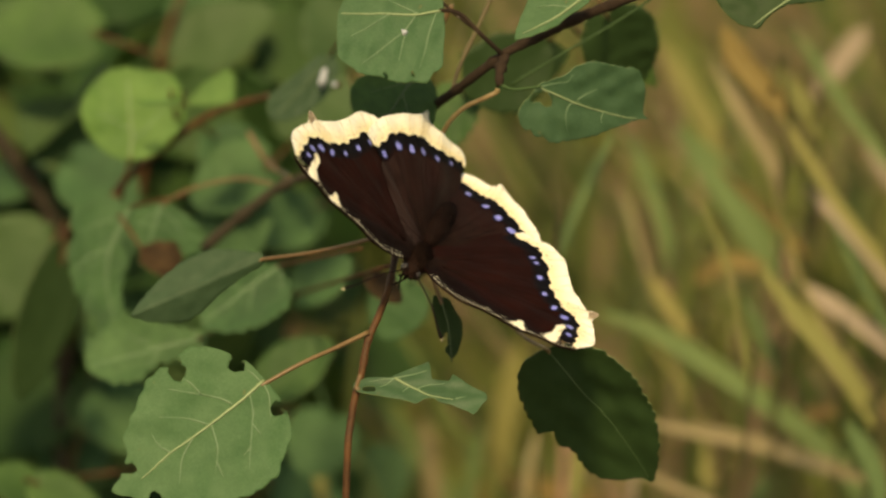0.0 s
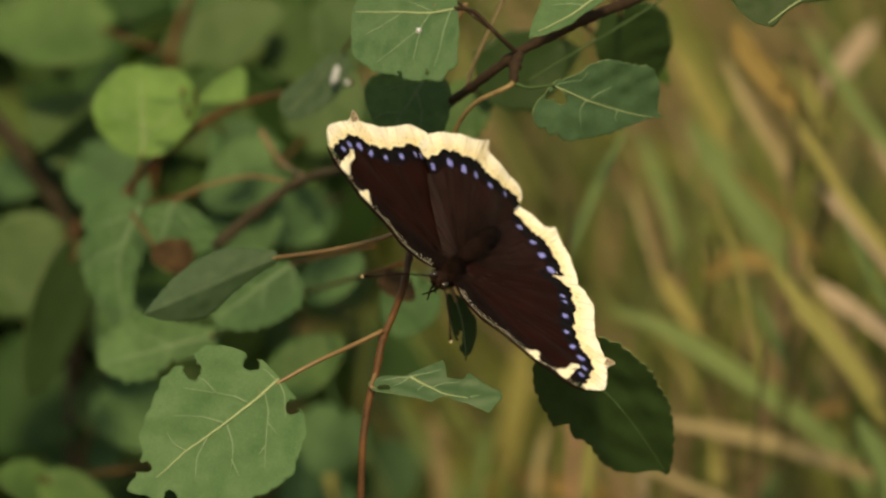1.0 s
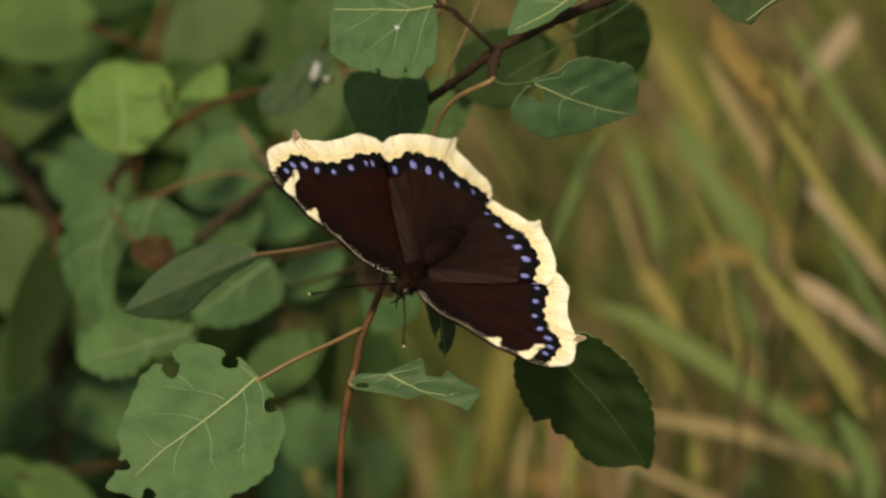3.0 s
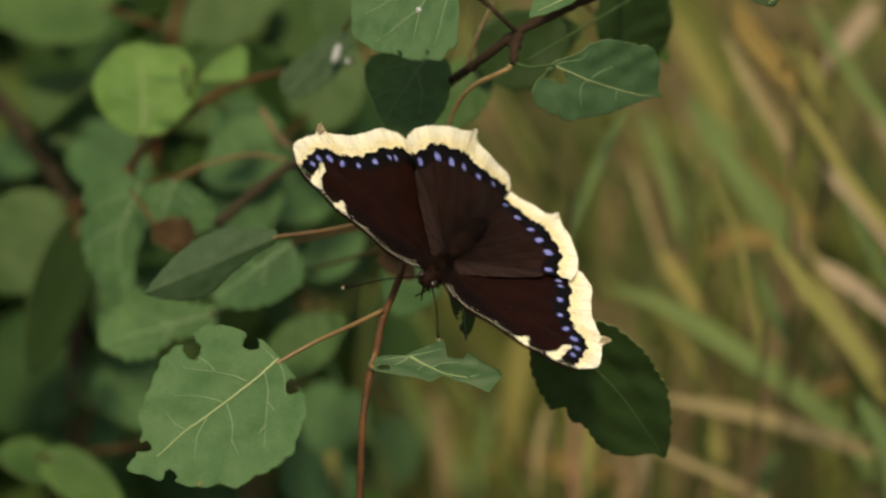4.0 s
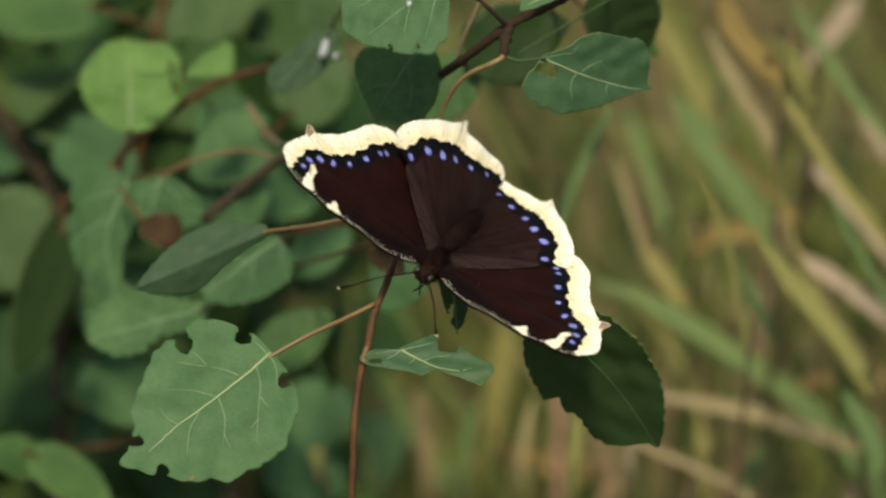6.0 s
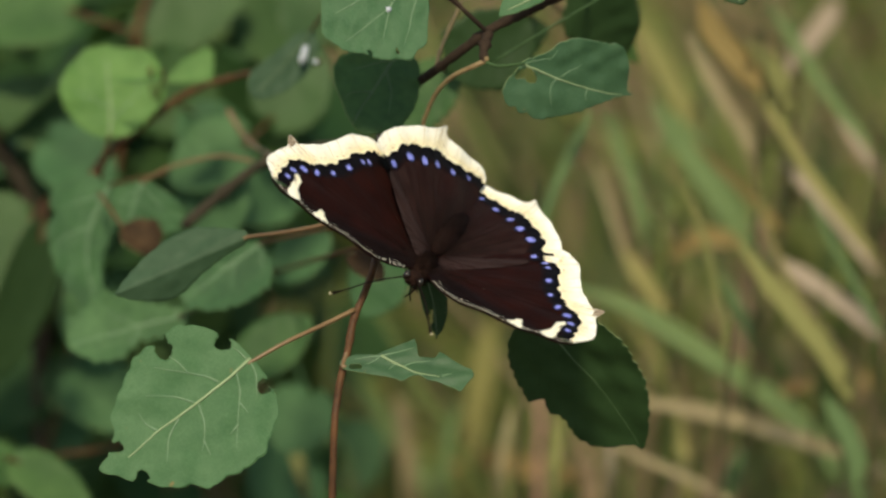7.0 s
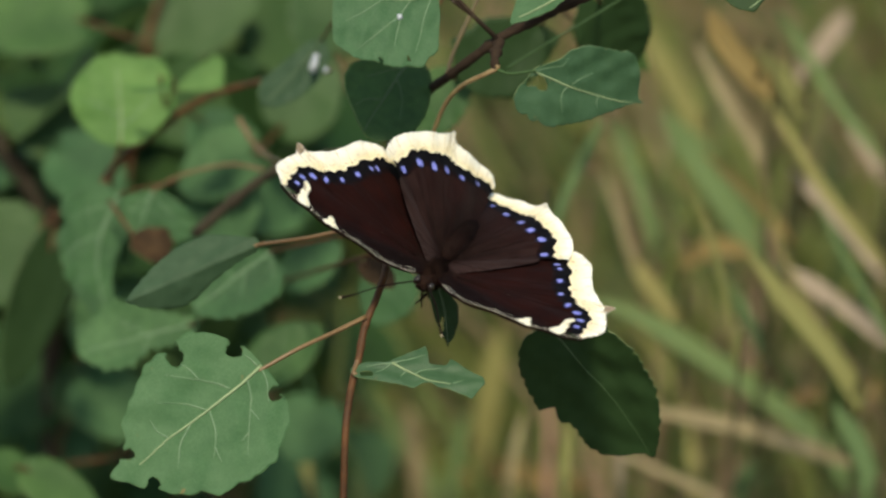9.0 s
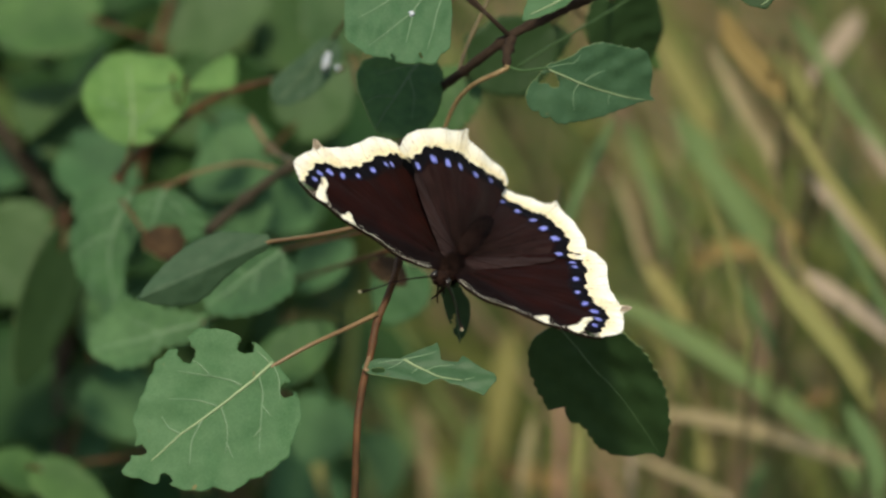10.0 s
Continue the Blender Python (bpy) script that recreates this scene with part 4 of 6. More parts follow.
leaf(sapling, (-0.0005, 0.0112, 0.6357), (0.0018, 0.0079, 0.6244), (0.316, -0.891, 0.324), 0.0053, stem=[(-0.0077, 0.0156, 0.649), (-0.0042, 0.0141, 0.645)], mat=LEAF_DEEP_SHADE, label="small dark hanging leaf", seed=20, vein_r=0.0002, shape=(-0.095, 1.009, [-0.106, -0.117, -0.129, -0.142, -0.154, -0.159, -0.158, -0.156, -0.155, -0.154, -0.153, -0.151, -0.149, -0.145, -0.142, -0.138, -0.134, -0.128, -0.121, -0.113, -0.091, -0.062, -0.067, -0.072, -0.077, -0.047, -0.022, -0.015, -0.009, -0.003], [-0.093, -0.009, 0.087, 0.148, 0.158, 0.169, 0.18, 0.191, 0.203, 0.219, 0.235, 0.251, 0.267, 0.281, 0.274, 0.268, 0.261, 0.255, 0.248, 0.242, 0.226, 0.208, 0.19, 0.172, 0.152, 0.132, 0.112, 0.037, 0.017, 0.0]), cup=0.05, droop=0.05, jag=1.0, detail=40, ribs=[[(0.019, 0.006), (0.391, 0.042), (0.750, 0.024), (0.974, 0.006)]], vein=DARK_VEIN, bites=[(0.698, -0.051, 0.0444), (0.619, -0.035, 0.0399), (0.552, -0.011, 0.0311)])
leaf(sapling, (-0.0344, 0.0295, 0.6372), (-0.0599, 0.0236, 0.6278), (0.05, -0.9, 0.43), 0.0113, stem=[(-0.0101, 0.019, 0.6466), (-0.0155, 0.0193, 0.6445), (-0.0247, 0.0223, 0.6412)], mat=LEAF_PALE, label="half-folded green leaf seen from the side", seed=21, shape=(-0.007, 1.009, [-0.048, -0.067, -0.089, -0.11, -0.132, -0.152, -0.169, -0.186, -0.203, -0.219, -0.22, -0.221, -0.221, -0.222, -0.223, -0.223, -0.213, -0.202, -0.191, -0.181, -0.17, -0.159, -0.142, -0.126, -0.109, -0.092, -0.072, -0.05, -0.029, -0.009], [0.011, 0.035, 0.038, 0.041, 0.045, 0.048, 0.055, 0.064, 0.072, 0.081, 0.09, 0.098, 0.112, 0.126, 0.14, 0.154, 0.167, 0.172, 0.177, 0.182, 0.171, 0.16, 0.149, 0.137, 0.118, 0.1, 0.081, 0.063, 0.028, -0.003]), fold=-0.5, cup=0.03, droop=0.05, jag=0.3, detail=40, teeth=11, veins=False)
# glint of the greyish leaf, made as solid pale specks
tagged(new("bright_speck", ball("bright_speck", (0.0007, 0.0006, 0.0021), SPECK_WHITE, 10, 14, 0.6, 7)), "small bluish white speck for the glint on a leaf", "dropping").matrix_world = Matrix.Translation((-0.025, 0.1023, 0.6504)) @ pose(0, 0, 0, 0, 15, 0)
tagged(new("bright_speck", ball("bright_speck", (0.0005, 0.0005, 0.0005), SPECK_WHITE, 10, 14, 0.6, 3)), "small bluish white speck for the glint on a leaf", "dropping").matrix_world = Matrix.Translation((-0.0225, 0.1, 0.6499))
tagged(new("bright_speck", ball("bright_speck", (0.0005, 0.0004, 0.0005), SPECK_WHITE, 10, 14, 0.8, 4)), "tiny white speck on a leaf", "dropping").matrix_world = Matrix.Translation((-0.0073, 0.0248, 0.6843))
leaf(bush, (-0.068, 0.1334, 0.622), (-0.0688, 0.1442, 0.6396), (0.1, -0.847, 0.522), 0.0232, stem=[(-0.0706, 0.1397, 0.6098), (-0.0699, 0.1362, 0.615)], mat=LEAF_YOUNG, label="bright round young leaf", seed=30, stem_mat=RED_BARK, stem_r=0.00035, shape=(-0.005, 1.024, [-0.008, -0.214, -0.265, -0.316, -0.354, -0.38, -0.406, -0.434, -0.462, -0.491, -0.519, -0.539, -0.557, -0.575, -0.593, -0.605, -0.603, -0.601, -0.598, -0.588, -0.57, -0.553, -0.55, -0.554, -0.559, -0.558, -0.546, -0.534, -0.523, -0.509, -0.486, -0.463, -0.432, -0.363, -0.065, -0.02], [0.044, 0.129, 0.213, 0.248, 0.282, 0.316, 0.35, 0.372, 0.393, 0.415, 0.437, 0.458, 0.47, 0.479, 0.487, 0.496, 0.505, 0.513, 0.514, 0.508, 0.502, 0.496, 0.49, 0.474, 0.458, 0.443, 0.427, 0.408, 0.379, 0.351, 0.322, 0.294, 0.264, 0.234, 0.166, 0.006]), cup=0.1, droop=0.06, jag=0.2, detail=48, ribs=[[(-0.000, 0.000), (0.255, -0.025), (0.499, -0.015), (0.865, 0.004)], [(0.194, -0.018), (0.373, -0.218), (0.553, -0.355)], [(0.316, -0.015), (0.442, 0.194), (0.506, 0.370)]])
# added crescent leaf; its edge and shadow stand for the round leaf's crease
leaf(bush, (-0.0555, 0.128, 0.6385), (-0.0667, 0.1258, 0.6384), (0.1, -0.55, 0.83), 0.0039, stem=[(-0.0588, 0.1339, 0.6378), (-0.0581, 0.1392, 0.6289)], mat=LEAF_YOUNG, label="thin crescent added to form the crease of a young leaf", seed=31, stem_mat=RED_BARK, stem_r=0.00035, shape=(0.000, 1.000, [0.002, 0.035, 0.07, 0.104, 0.114, 0.124, 0.134, 0.12, 0.1, 0.079, 0.059, 0.047, 0.035, 0.023, 0.012, 0.001], [0.005, 0.087, 0.174, 0.261, 0.301, 0.319, 0.337, 0.34, 0.316, 0.292, 0.268, 0.225, 0.169, 0.113, 0.056, 0.003]), cup=0.3, droop=0.1, jag=0.1, detail=28, veins=False)
leaf(bush, (-0.0564, 0.1424, 0.6319), (-0.0456, 0.1453, 0.6357), (0, -0.793, 0.609), 0.0080, stem=[(-0.0575, 0.1415, 0.6295)], mat=LEAF_YOUNG, label="bright small fan-shaped leaf", shape=(-0.000, 1.087, [-0.002, -0.032, -0.061, -0.09, -0.119, -0.149, -0.178, -0.207, -0.225, -0.242, -0.259, -0.276, -0.293, -0.31, -0.327, -0.344, -0.36, -0.254, -0.147, -0.041, 0.065, 0.172], [0.002, 0.029, 0.055, 0.082, 0.108, 0.134, 0.161, 0.187, 0.214, 0.229, 0.238, 0.248, 0.257, 0.266, 0.275, 0.284, 0.293, 0.303, 0.312, 0.321, 0.26, 0.187]), seed=32, detail=24, teeth=5, veins=False, stem_mat=RED_BARK, stem_r=0.00035)
leaf(bush, (-0.0677, 0.1252, 0.614), (-0.0687, 0.1099, 0.5893), (0.1, -0.847, 0.522), 0.016, stem=[(-0.0548, 0.1167, 0.6198), (-0.0637, 0.1218, 0.6162)], mat=LEAF_BUSH, label="wide toothed green leaf", seed=33, stem_mat=RED_BARK, stem_r=0.00035, shape=(-0.080, 1.008, [-0.122, -0.256, -0.305, -0.341, -0.406, -0.412, -0.419, -0.425, -0.431, -0.438, -0.444, -0.426, -0.384, -0.397, -0.41, -0.424, -0.433, -0.442, -0.45, -0.448, -0.428, -0.407, -0.413, -0.425, -0.425, -0.402, -0.381, -0.382, -0.384, -0.385, -0.356, -0.322, -0.312, -0.306, -0.301, -0.287, -0.234, -0.209, -0.199, -0.189, -0.139, -0.075, -0.039, -0.006], [-0.112, -0.09, -0.062, -0.02, 0.014, 0.041, 0.058, 0.068, 0.078, 0.086, 0.09, 0.093, 0.097, 0.1, 0.101, 0.086, 0.071, 0.056, 0.041, 0.026, 0.017, 0.008, -0.001, -0.009, -0.015, -0.019, -0.022, -0.026, -0.027, -0.025, -0.022, -0.019, -0.017, -0.012, -0.006, -0.0, 0.006, 0.012, 0.014, 0.012, 0.009, 0.006, 0.003, 0.001]), cup=0.06, droop=0.05, jag=0.6, teeth=9, detail=56, ribs=[[(-0.000, -0.000), (0.280, -0.114), (0.539, -0.145), (0.876, -0.068)], [(0.084, -0.038), (0.136, -0.225), (0.207, -0.368)], [(0.324, -0.125), (0.396, -0.297), (0.508, -0.396)]], vein=SIDE_VEIN)
leaf(bush, (-0.0602, 0.116, 0.6177), (-0.063, 0.1115, 0.6099), (-0.1, -0.847, 0.522), 0.0176, stem=[(-0.0362, 0.1081, 0.6253), (-0.0437, 0.1132, 0.6247), (-0.0542, 0.1152, 0.6215)], mat=LEAF_BUSH, label="toothed green leaf with a drooping tip", seed=34, stem_mat=STALK, stem_r=0.00035, shape=(-0.073, 1.038, [0.087, -0.036, -0.112, -0.187, -0.242, -0.282, -0.322, -0.362, -0.398, -0.432, -0.466, -0.499, -0.533, -0.544, -0.543, -0.542, -0.541, -0.54, -0.539, -0.537, -0.536, -0.535, -0.52, -0.501, -0.481, -0.462, -0.443, -0.424, -0.404, -0.385, -0.366, -0.333, -0.294, -0.255, -0.216, -0.182], [0.29, 0.346, 0.411, 0.682, 0.7, 0.718, 0.735, 0.95, 0.957, 0.964, 0.971, 1.061, 1.148, 1.154, 1.159, 1.165, 1.17, 1.176, 1.215, 1.261, 1.308, 1.301, 1.284, 1.267, 1.251, 1.234, 1.209, 1.169, 1.129, 1.089, 1.048, 1.004, 0.96, 0.916, 0.872, -0.053]), cup=0.06, droop=0.05, jag=0.6, teeth=6, detail=44, ribs=[[(-0.000, 0.000), (0.382, -0.011), (0.894, -0.007)], [(0.074, 0.024), (0.265, 0.396), (0.520, 0.681)], [(0.138, -0.009), (0.381, -0.241), (0.612, -0.342)]], vein=SIDE_VEIN)
leaf(bush, (-0.051, 0.097, 0.5948), (-0.0751, 0.0908, 0.5908), (0.1, -0.789, 0.606), 0.0151, stem=[(-0.0484, 0.1117, 0.5914)], mat=LEAF_BUSH, label="lobed green leaf low in the bush", shape=(-0.059, 1.002, [-0.038, -0.058, -0.078, -0.097, -0.122, -0.149, -0.177, -0.204, -0.232, -0.258, -0.283, -0.307, -0.332, -0.351, -0.327, -0.303, -0.279, -0.255, -0.237, -0.223, -0.208, -0.036], [-0.027, 0.077, 0.145, 0.143, 0.142, 0.14, 0.138, 0.136, 0.134, 0.132, 0.145, 0.179, 0.214, 0.248, 0.243, 0.233, 0.222, 0.212, 0.188, 0.13, 0.072, 0.014]), seed=35, jag=2.2, cup=0.22, twist=0.25, detail=36, teeth=9, veins=True, pairs=2, stem_mat=RED_BARK, stem_r=0.00035, vein=SIDE_VEIN)
leaf(bush, (-0.0344, 0.0968, 0.611), (-0.0513, 0.0878, 0.6011), (0.101, -0.817, 0.567), 0.0121, stem=[(-0.0162, 0.0564, 0.6296)], mat=LEAF_BUSH, label="rounded green leaf behind the folded one", shape=(0.000, 0.958, [-0.004, -0.047, -0.09, -0.134, -0.153, -0.152, -0.151, -0.151, -0.15, -0.149, -0.148, -0.147, -0.147, -0.145, -0.143, -0.141, -0.139, -0.137, -0.134, -0.132, -0.13, 0.041], [0.213, 0.256, 0.3, 0.343, 0.387, 0.409, 0.407, 0.405, 0.403, 0.401, 0.399, 0.398, 0.382, 0.363, 0.344, 0.325, 0.306, 0.286, 0.236, 0.185, 0.135, 0.085]), seed=37, jag=2.2, cup=0.22, twist=0.25, detail=32, teeth=8, veins=True, pairs=2, stem_mat=RED_BARK, stem_r=0.00035, vein=SIDE_VEIN)
leaf(bush, (-0.0642, 0.1082, 0.611), (-0.0561, 0.1061, 0.606), (0.303, -0.587, 0.751), 0.0102, stem=[(-0.0693, 0.1153, 0.6159)], mat=DEAD_LEAF, label="small withered brown leaf", shape=(-0.000, 1.002, [-0.01, -0.123, -0.237, -0.351, -0.464, -0.545, -0.541, -0.537, -0.534, -0.53, -0.526, -0.522, -0.519, -0.515, -0.511, -0.507, -0.448, -0.385, -0.321, -0.258, -0.195, -0.132], [0.007, 0.088, 0.169, 0.251, 0.3, 0.326, 0.352, 0.377, 0.403, 0.429, 0.455, 0.48, 0.49, 0.469, 0.448, 0.427, 0.406, 0.386, 0.365, 0.25, 0.069, -0.111]), seed=36, detail=24, teeth=5, veins=False, cup=0.5, stem_mat=RED_BARK, stem_r=0.00035)
leaf(bush, (-0.0857, 0.157, 0.5903), (-0.0946, 0.1462, 0.5604), (0.527, -0.756, 0.387), 0.0140, stem=[(-0.0844, 0.1596, 0.5974)], mat=LEAF_DEEP_SHADE, label="blurred green leaf", seed=38, detail=24, veins=False, stem_mat=RED_BARK)
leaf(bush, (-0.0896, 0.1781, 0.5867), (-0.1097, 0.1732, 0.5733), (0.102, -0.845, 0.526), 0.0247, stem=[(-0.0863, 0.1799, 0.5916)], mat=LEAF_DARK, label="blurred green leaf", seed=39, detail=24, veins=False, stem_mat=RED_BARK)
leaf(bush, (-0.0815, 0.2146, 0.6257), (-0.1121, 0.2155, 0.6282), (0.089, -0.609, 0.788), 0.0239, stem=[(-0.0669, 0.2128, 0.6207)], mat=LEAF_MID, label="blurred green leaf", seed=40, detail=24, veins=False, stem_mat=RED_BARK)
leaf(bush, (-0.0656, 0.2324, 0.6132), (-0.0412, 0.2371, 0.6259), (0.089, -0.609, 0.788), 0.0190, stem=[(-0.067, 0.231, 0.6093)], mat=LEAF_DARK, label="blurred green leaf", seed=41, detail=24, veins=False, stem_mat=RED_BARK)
leaf(bush, (-0.0235, 0.1096, 0.6536), (-0.0356, 0.0983, 0.6428), (0.301, -0.808, 0.507), 0.0089, stem=[(-0.0166, 0.0918, 0.6683)], mat=LEAF_PALE, label="greyish green leaf with a bright glint", seed=42, stem_mat=RED_BARK, stem_r=0.00035, shape=(-0.027, 0.996, [0.007, -0.021, -0.053, -0.084, -0.092, -0.099, -0.105, -0.111, -0.118, -0.124, -0.13, -0.137, -0.143, -0.149, -0.156, -0.164, -0.172, -0.18, -0.188, -0.188, -0.163, -0.139, -0.101, 0.002], [0.017, 0.084, 0.157, 0.187, 0.204, 0.222, 0.239, 0.248, 0.252, 0.256, 0.26, 0.262, 0.255, 0.248, 0.241, 0.234, 0.226, 0.206, 0.187, 0.167, 0.147, 0.121, 0.067, 0.018]), cup=0.06, droop=0.05, jag=0.4, detail=40, ribs=[[(0.000, 0.000), (0.431, 0.021), (0.947, 0.011)]], vein=DARK_VEIN)
leaf(bush, (-0.039, 0.1275, 0.5706), (-0.0247, 0.1314, 0.5811), (0.089, -0.609, 0.788), 0.0137, stem=[(-0.044, 0.1263, 0.5671)], mat=LEAF_MID, label="blurred green leaf", seed=43, detail=24, veins=False, stem_mat=RED_BARK)
leaf(bush, (-0.0316, 0.1348, 0.5905), (-0.0204, 0.1375, 0.5981), (0.089, -0.609, 0.788), 0.0112, stem=[(-0.0104, 0.0384, 0.6326)], mat=LEAF_BUSH, label="blurred green leaf", seed=44, detail=24, veins=False, stem_mat=RED_BARK)
leaf(bush, (-0.09, 0.125, 0.5494), (-0.0731, 0.12, 0.5398), (0.087, -0.53, 0.844), 0.0125, stem=[(-0.0962, 0.145, 0.5423)], mat=LEAF_MID, label="blurred green leaf", seed=45, detail=24, veins=False, stem_mat=RED_BARK)
leaf(bush, (-0.0908, 0.135, 0.5432), (-0.1019, 0.132, 0.5485), (0.087, -0.53, 0.844), 0.0115, stem=[(-0.0899, 0.155, 0.5321)], mat=LEAF_MID, label="blurred green leaf", seed=46, detail=24, veins=False, stem_mat=RED_BARK)
leaf(bush, (-0.0525, 0.1865, 0.6099), (-0.0408, 0.1816, 0.5965), (0.089, -0.609, 0.788), 0.0169, stem=[(-0.0552, 0.1675, 0.6189)], mat=LEAF_BUSH, label="blurred green leaf", seed=47, detail=24, veins=False, stem_mat=RED_BARK)
leaf(bush, (-0.0483, 0.2015, 0.5895), (-0.0297, 0.1983, 0.5808), (0.089, -0.609, 0.788), 0.0186, stem=[(-0.0499, 0.1825, 0.5989)], mat=LEAF_BUSH, label="blurred green leaf", seed=48, detail=24, veins=False, stem_mat=RED_BARK)
# this one, too, gets its shade from a darker green
leaf(bush, (0.0222, 0.0995, 0.6601), (0.0047, 0.0931, 0.6499), (0.205, -0.95, 0.237), 0.0171, stem=[(0.0246, 0.0814, 0.669)], mat=LEAF_DEEP_SHADE, label="leaf behind the branch, shade put into its dark colour", shape=(-0.092, 1.000, [0.215, 0.106, -0.004, -0.11, -0.144, -0.177, -0.211, -0.245, -0.279, -0.312, -0.346, -0.355, -0.355, -0.354, -0.354, -0.354, -0.354, -0.354, -0.353, -0.238, -0.124, -0.01], [0.226, 0.25, 0.273, 0.296, 0.319, 0.342, 0.365, 0.379, 0.389, 0.4, 0.41, 0.421, 0.431, 0.441, 0.452, 0.434, 0.393, 0.352, 0.311, 0.269, 0.149, 0.012]), seed=50, detail=28, teeth=8, veins=False, stem_mat=RED_BARK, stem_r=0.00035)
leaf(bush, (0.0295, 0.109, 0.6572), (0.0453, 0.1142, 0.6443), (0.297, -0.955, -0.021), 0.0123, stem=[(0.0226, 0.0918, 0.6683)], mat=LEAF_MID, label="dark green leaf behind the branch", shape=(-0.013, 1.026, [-0.08, -0.1, -0.119, -0.139, -0.159, -0.179, -0.198, -0.211, -0.194, -0.177, -0.161, -0.144, -0.128, -0.111, -0.094, -0.078, -0.063, -0.047, -0.032, -0.016, -0.001, 0.015], [-0.068, 0.051, 0.171, 0.29, 0.308, 0.317, 0.327, 0.336, 0.346, 0.356, 0.365, 0.375, 0.347, 0.31, 0.274, 0.237, 0.201, 0.165, 0.128, 0.092, 0.056, 0.019]), seed=51, detail=28, teeth=8, veins=False, stem_mat=RED_BARK, stem_r=0.00035)
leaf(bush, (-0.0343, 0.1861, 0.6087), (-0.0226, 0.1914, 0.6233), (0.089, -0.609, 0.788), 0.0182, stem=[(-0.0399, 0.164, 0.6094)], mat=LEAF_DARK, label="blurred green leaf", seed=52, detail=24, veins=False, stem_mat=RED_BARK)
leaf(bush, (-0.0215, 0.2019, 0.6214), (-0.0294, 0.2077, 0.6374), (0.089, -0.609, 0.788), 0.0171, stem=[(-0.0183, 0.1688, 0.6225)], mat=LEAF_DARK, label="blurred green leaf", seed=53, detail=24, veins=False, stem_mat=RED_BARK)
leaf(bush, (-0.1127, 0.2416, 0.5769), (-0.0954, 0.2442, 0.5841), (0.087, -0.53, 0.844), 0.0131, stem=[(-0.1145, 0.219, 0.5762)], mat=LEAF_BUSH, label="blurred green leaf", seed=54, detail=24, veins=False, stem_mat=RED_BARK)
leaf(bush, (-0.0641, 0.2749, 0.6072), (-0.0542, 0.2807, 0.6231), (0.087, -0.53, 0.844), 0.0169, stem=[(-0.067, 0.252, 0.6056)], mat=LEAF_BUSH, label="blurred green leaf", seed=55, detail=24, veins=False, stem_mat=RED_BARK)
leaf(bush, (-0.0542, 0.2653, 0.5806), (-0.0641, 0.2619, 0.5714), (0.087, -0.53, 0.844), 0.0155, stem=[(-0.0476, 0.2468, 0.5913)], mat=LEAF_BUSH, label="blurred green leaf", seed=56, detail=24, veins=False, stem_mat=RED_BARK)
leaf(bush, (-0.1051, 0.2682, 0.5886), (-0.0896, 0.2658, 0.582), (0.087, -0.53, 0.844), 0.0155, stem=[(-0.1085, 0.2496, 0.5991)], mat=LEAF_MID, label="blurred green leaf", seed=57, detail=24, veins=False, stem_mat=RED_BARK)
leaf(bush, (-0.0389, 0.2279, 0.5701), (-0.0526, 0.2312, 0.5791), (0.087, -0.53, 0.844), 0.0144, stem=[(-0.0324, 0.1974, 0.5783)], mat=LEAF_BUSH, label="blurred green leaf", seed=58, detail=24, veins=False, stem_mat=RED_BARK)
leaf(bush, (-0.0876, 0.2718, 0.5679), (-0.1033, 0.2684, 0.5585), (0.087, -0.53, 0.844), 0.0150, stem=[(-0.0781, 0.243, 0.5808)], mat=LEAF_MID, label="blurred green leaf", seed=59, detail=24, veins=False, stem_mat=RED_BARK)
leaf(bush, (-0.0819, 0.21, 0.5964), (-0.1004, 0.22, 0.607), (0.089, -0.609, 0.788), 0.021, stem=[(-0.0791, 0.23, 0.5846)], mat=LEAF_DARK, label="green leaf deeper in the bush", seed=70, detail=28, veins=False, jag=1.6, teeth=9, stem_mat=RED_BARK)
leaf(bush, (-0.0856, 0.19, 0.6022), (-0.0716, 0.18, 0.592), (0.089, -0.609, 0.788), 0.019, stem=[(-0.0907, 0.21, 0.5974)], mat=LEAF_BUSH, label="green leaf deeper in the bush", seed=71, detail=28, veins=False, jag=1.6, teeth=9, stem_mat=LEAF_BUSH)
leaf(bush, (-0.0406, 0.172, 0.6083), (-0.0572, 0.168, 0.5996), (0.089, -0.609, 0.788), 0.017, stem=[(-0.037, 0.192, 0.6026)], mat=LEAF_BUSH, label="green leaf deeper in the bush", seed=72, detail=28, veins=False, jag=1.6, teeth=9, stem_mat=LEAF_BUSH)
leaf(bush, (-0.0548, 0.165, 0.5873), (-0.0401, 0.172, 0.5981), (0.089, -0.609, 0.788), 0.017, stem=[(-0.0597, 0.185, 0.5751)], mat=LEAF_BUSH, label="green leaf deeper in the bush", seed=73, detail=28, veins=False, jag=1.6, teeth=9, stem_mat=LEAF_BUSH)
leaf(bush, (-0.0308, 0.24, 0.574), (-0.046, 0.235, 0.5649), (0.089, -0.609, 0.788), 0.016, stem=[(-0.0274, 0.26, 0.5683)], mat=LEAF_BUSH, label="green leaf deeper in the bush", seed=74, detail=28, veins=False, jag=1.6, teeth=9, stem_mat=RED_BARK)
leaf(bush, (-0.027, 0.3, 0.4811), (-0.0405, 0.29, 0.4668), (0.089, -0.609, 0.788), 0.02, stem=[(-0.0239, 0.32, 0.4758)], mat=LEAF_DARK, label="green leaf deeper in the bush", seed=75, detail=28, veins=False, jag=1.6, teeth=9, stem_mat=LEAF_DARK)
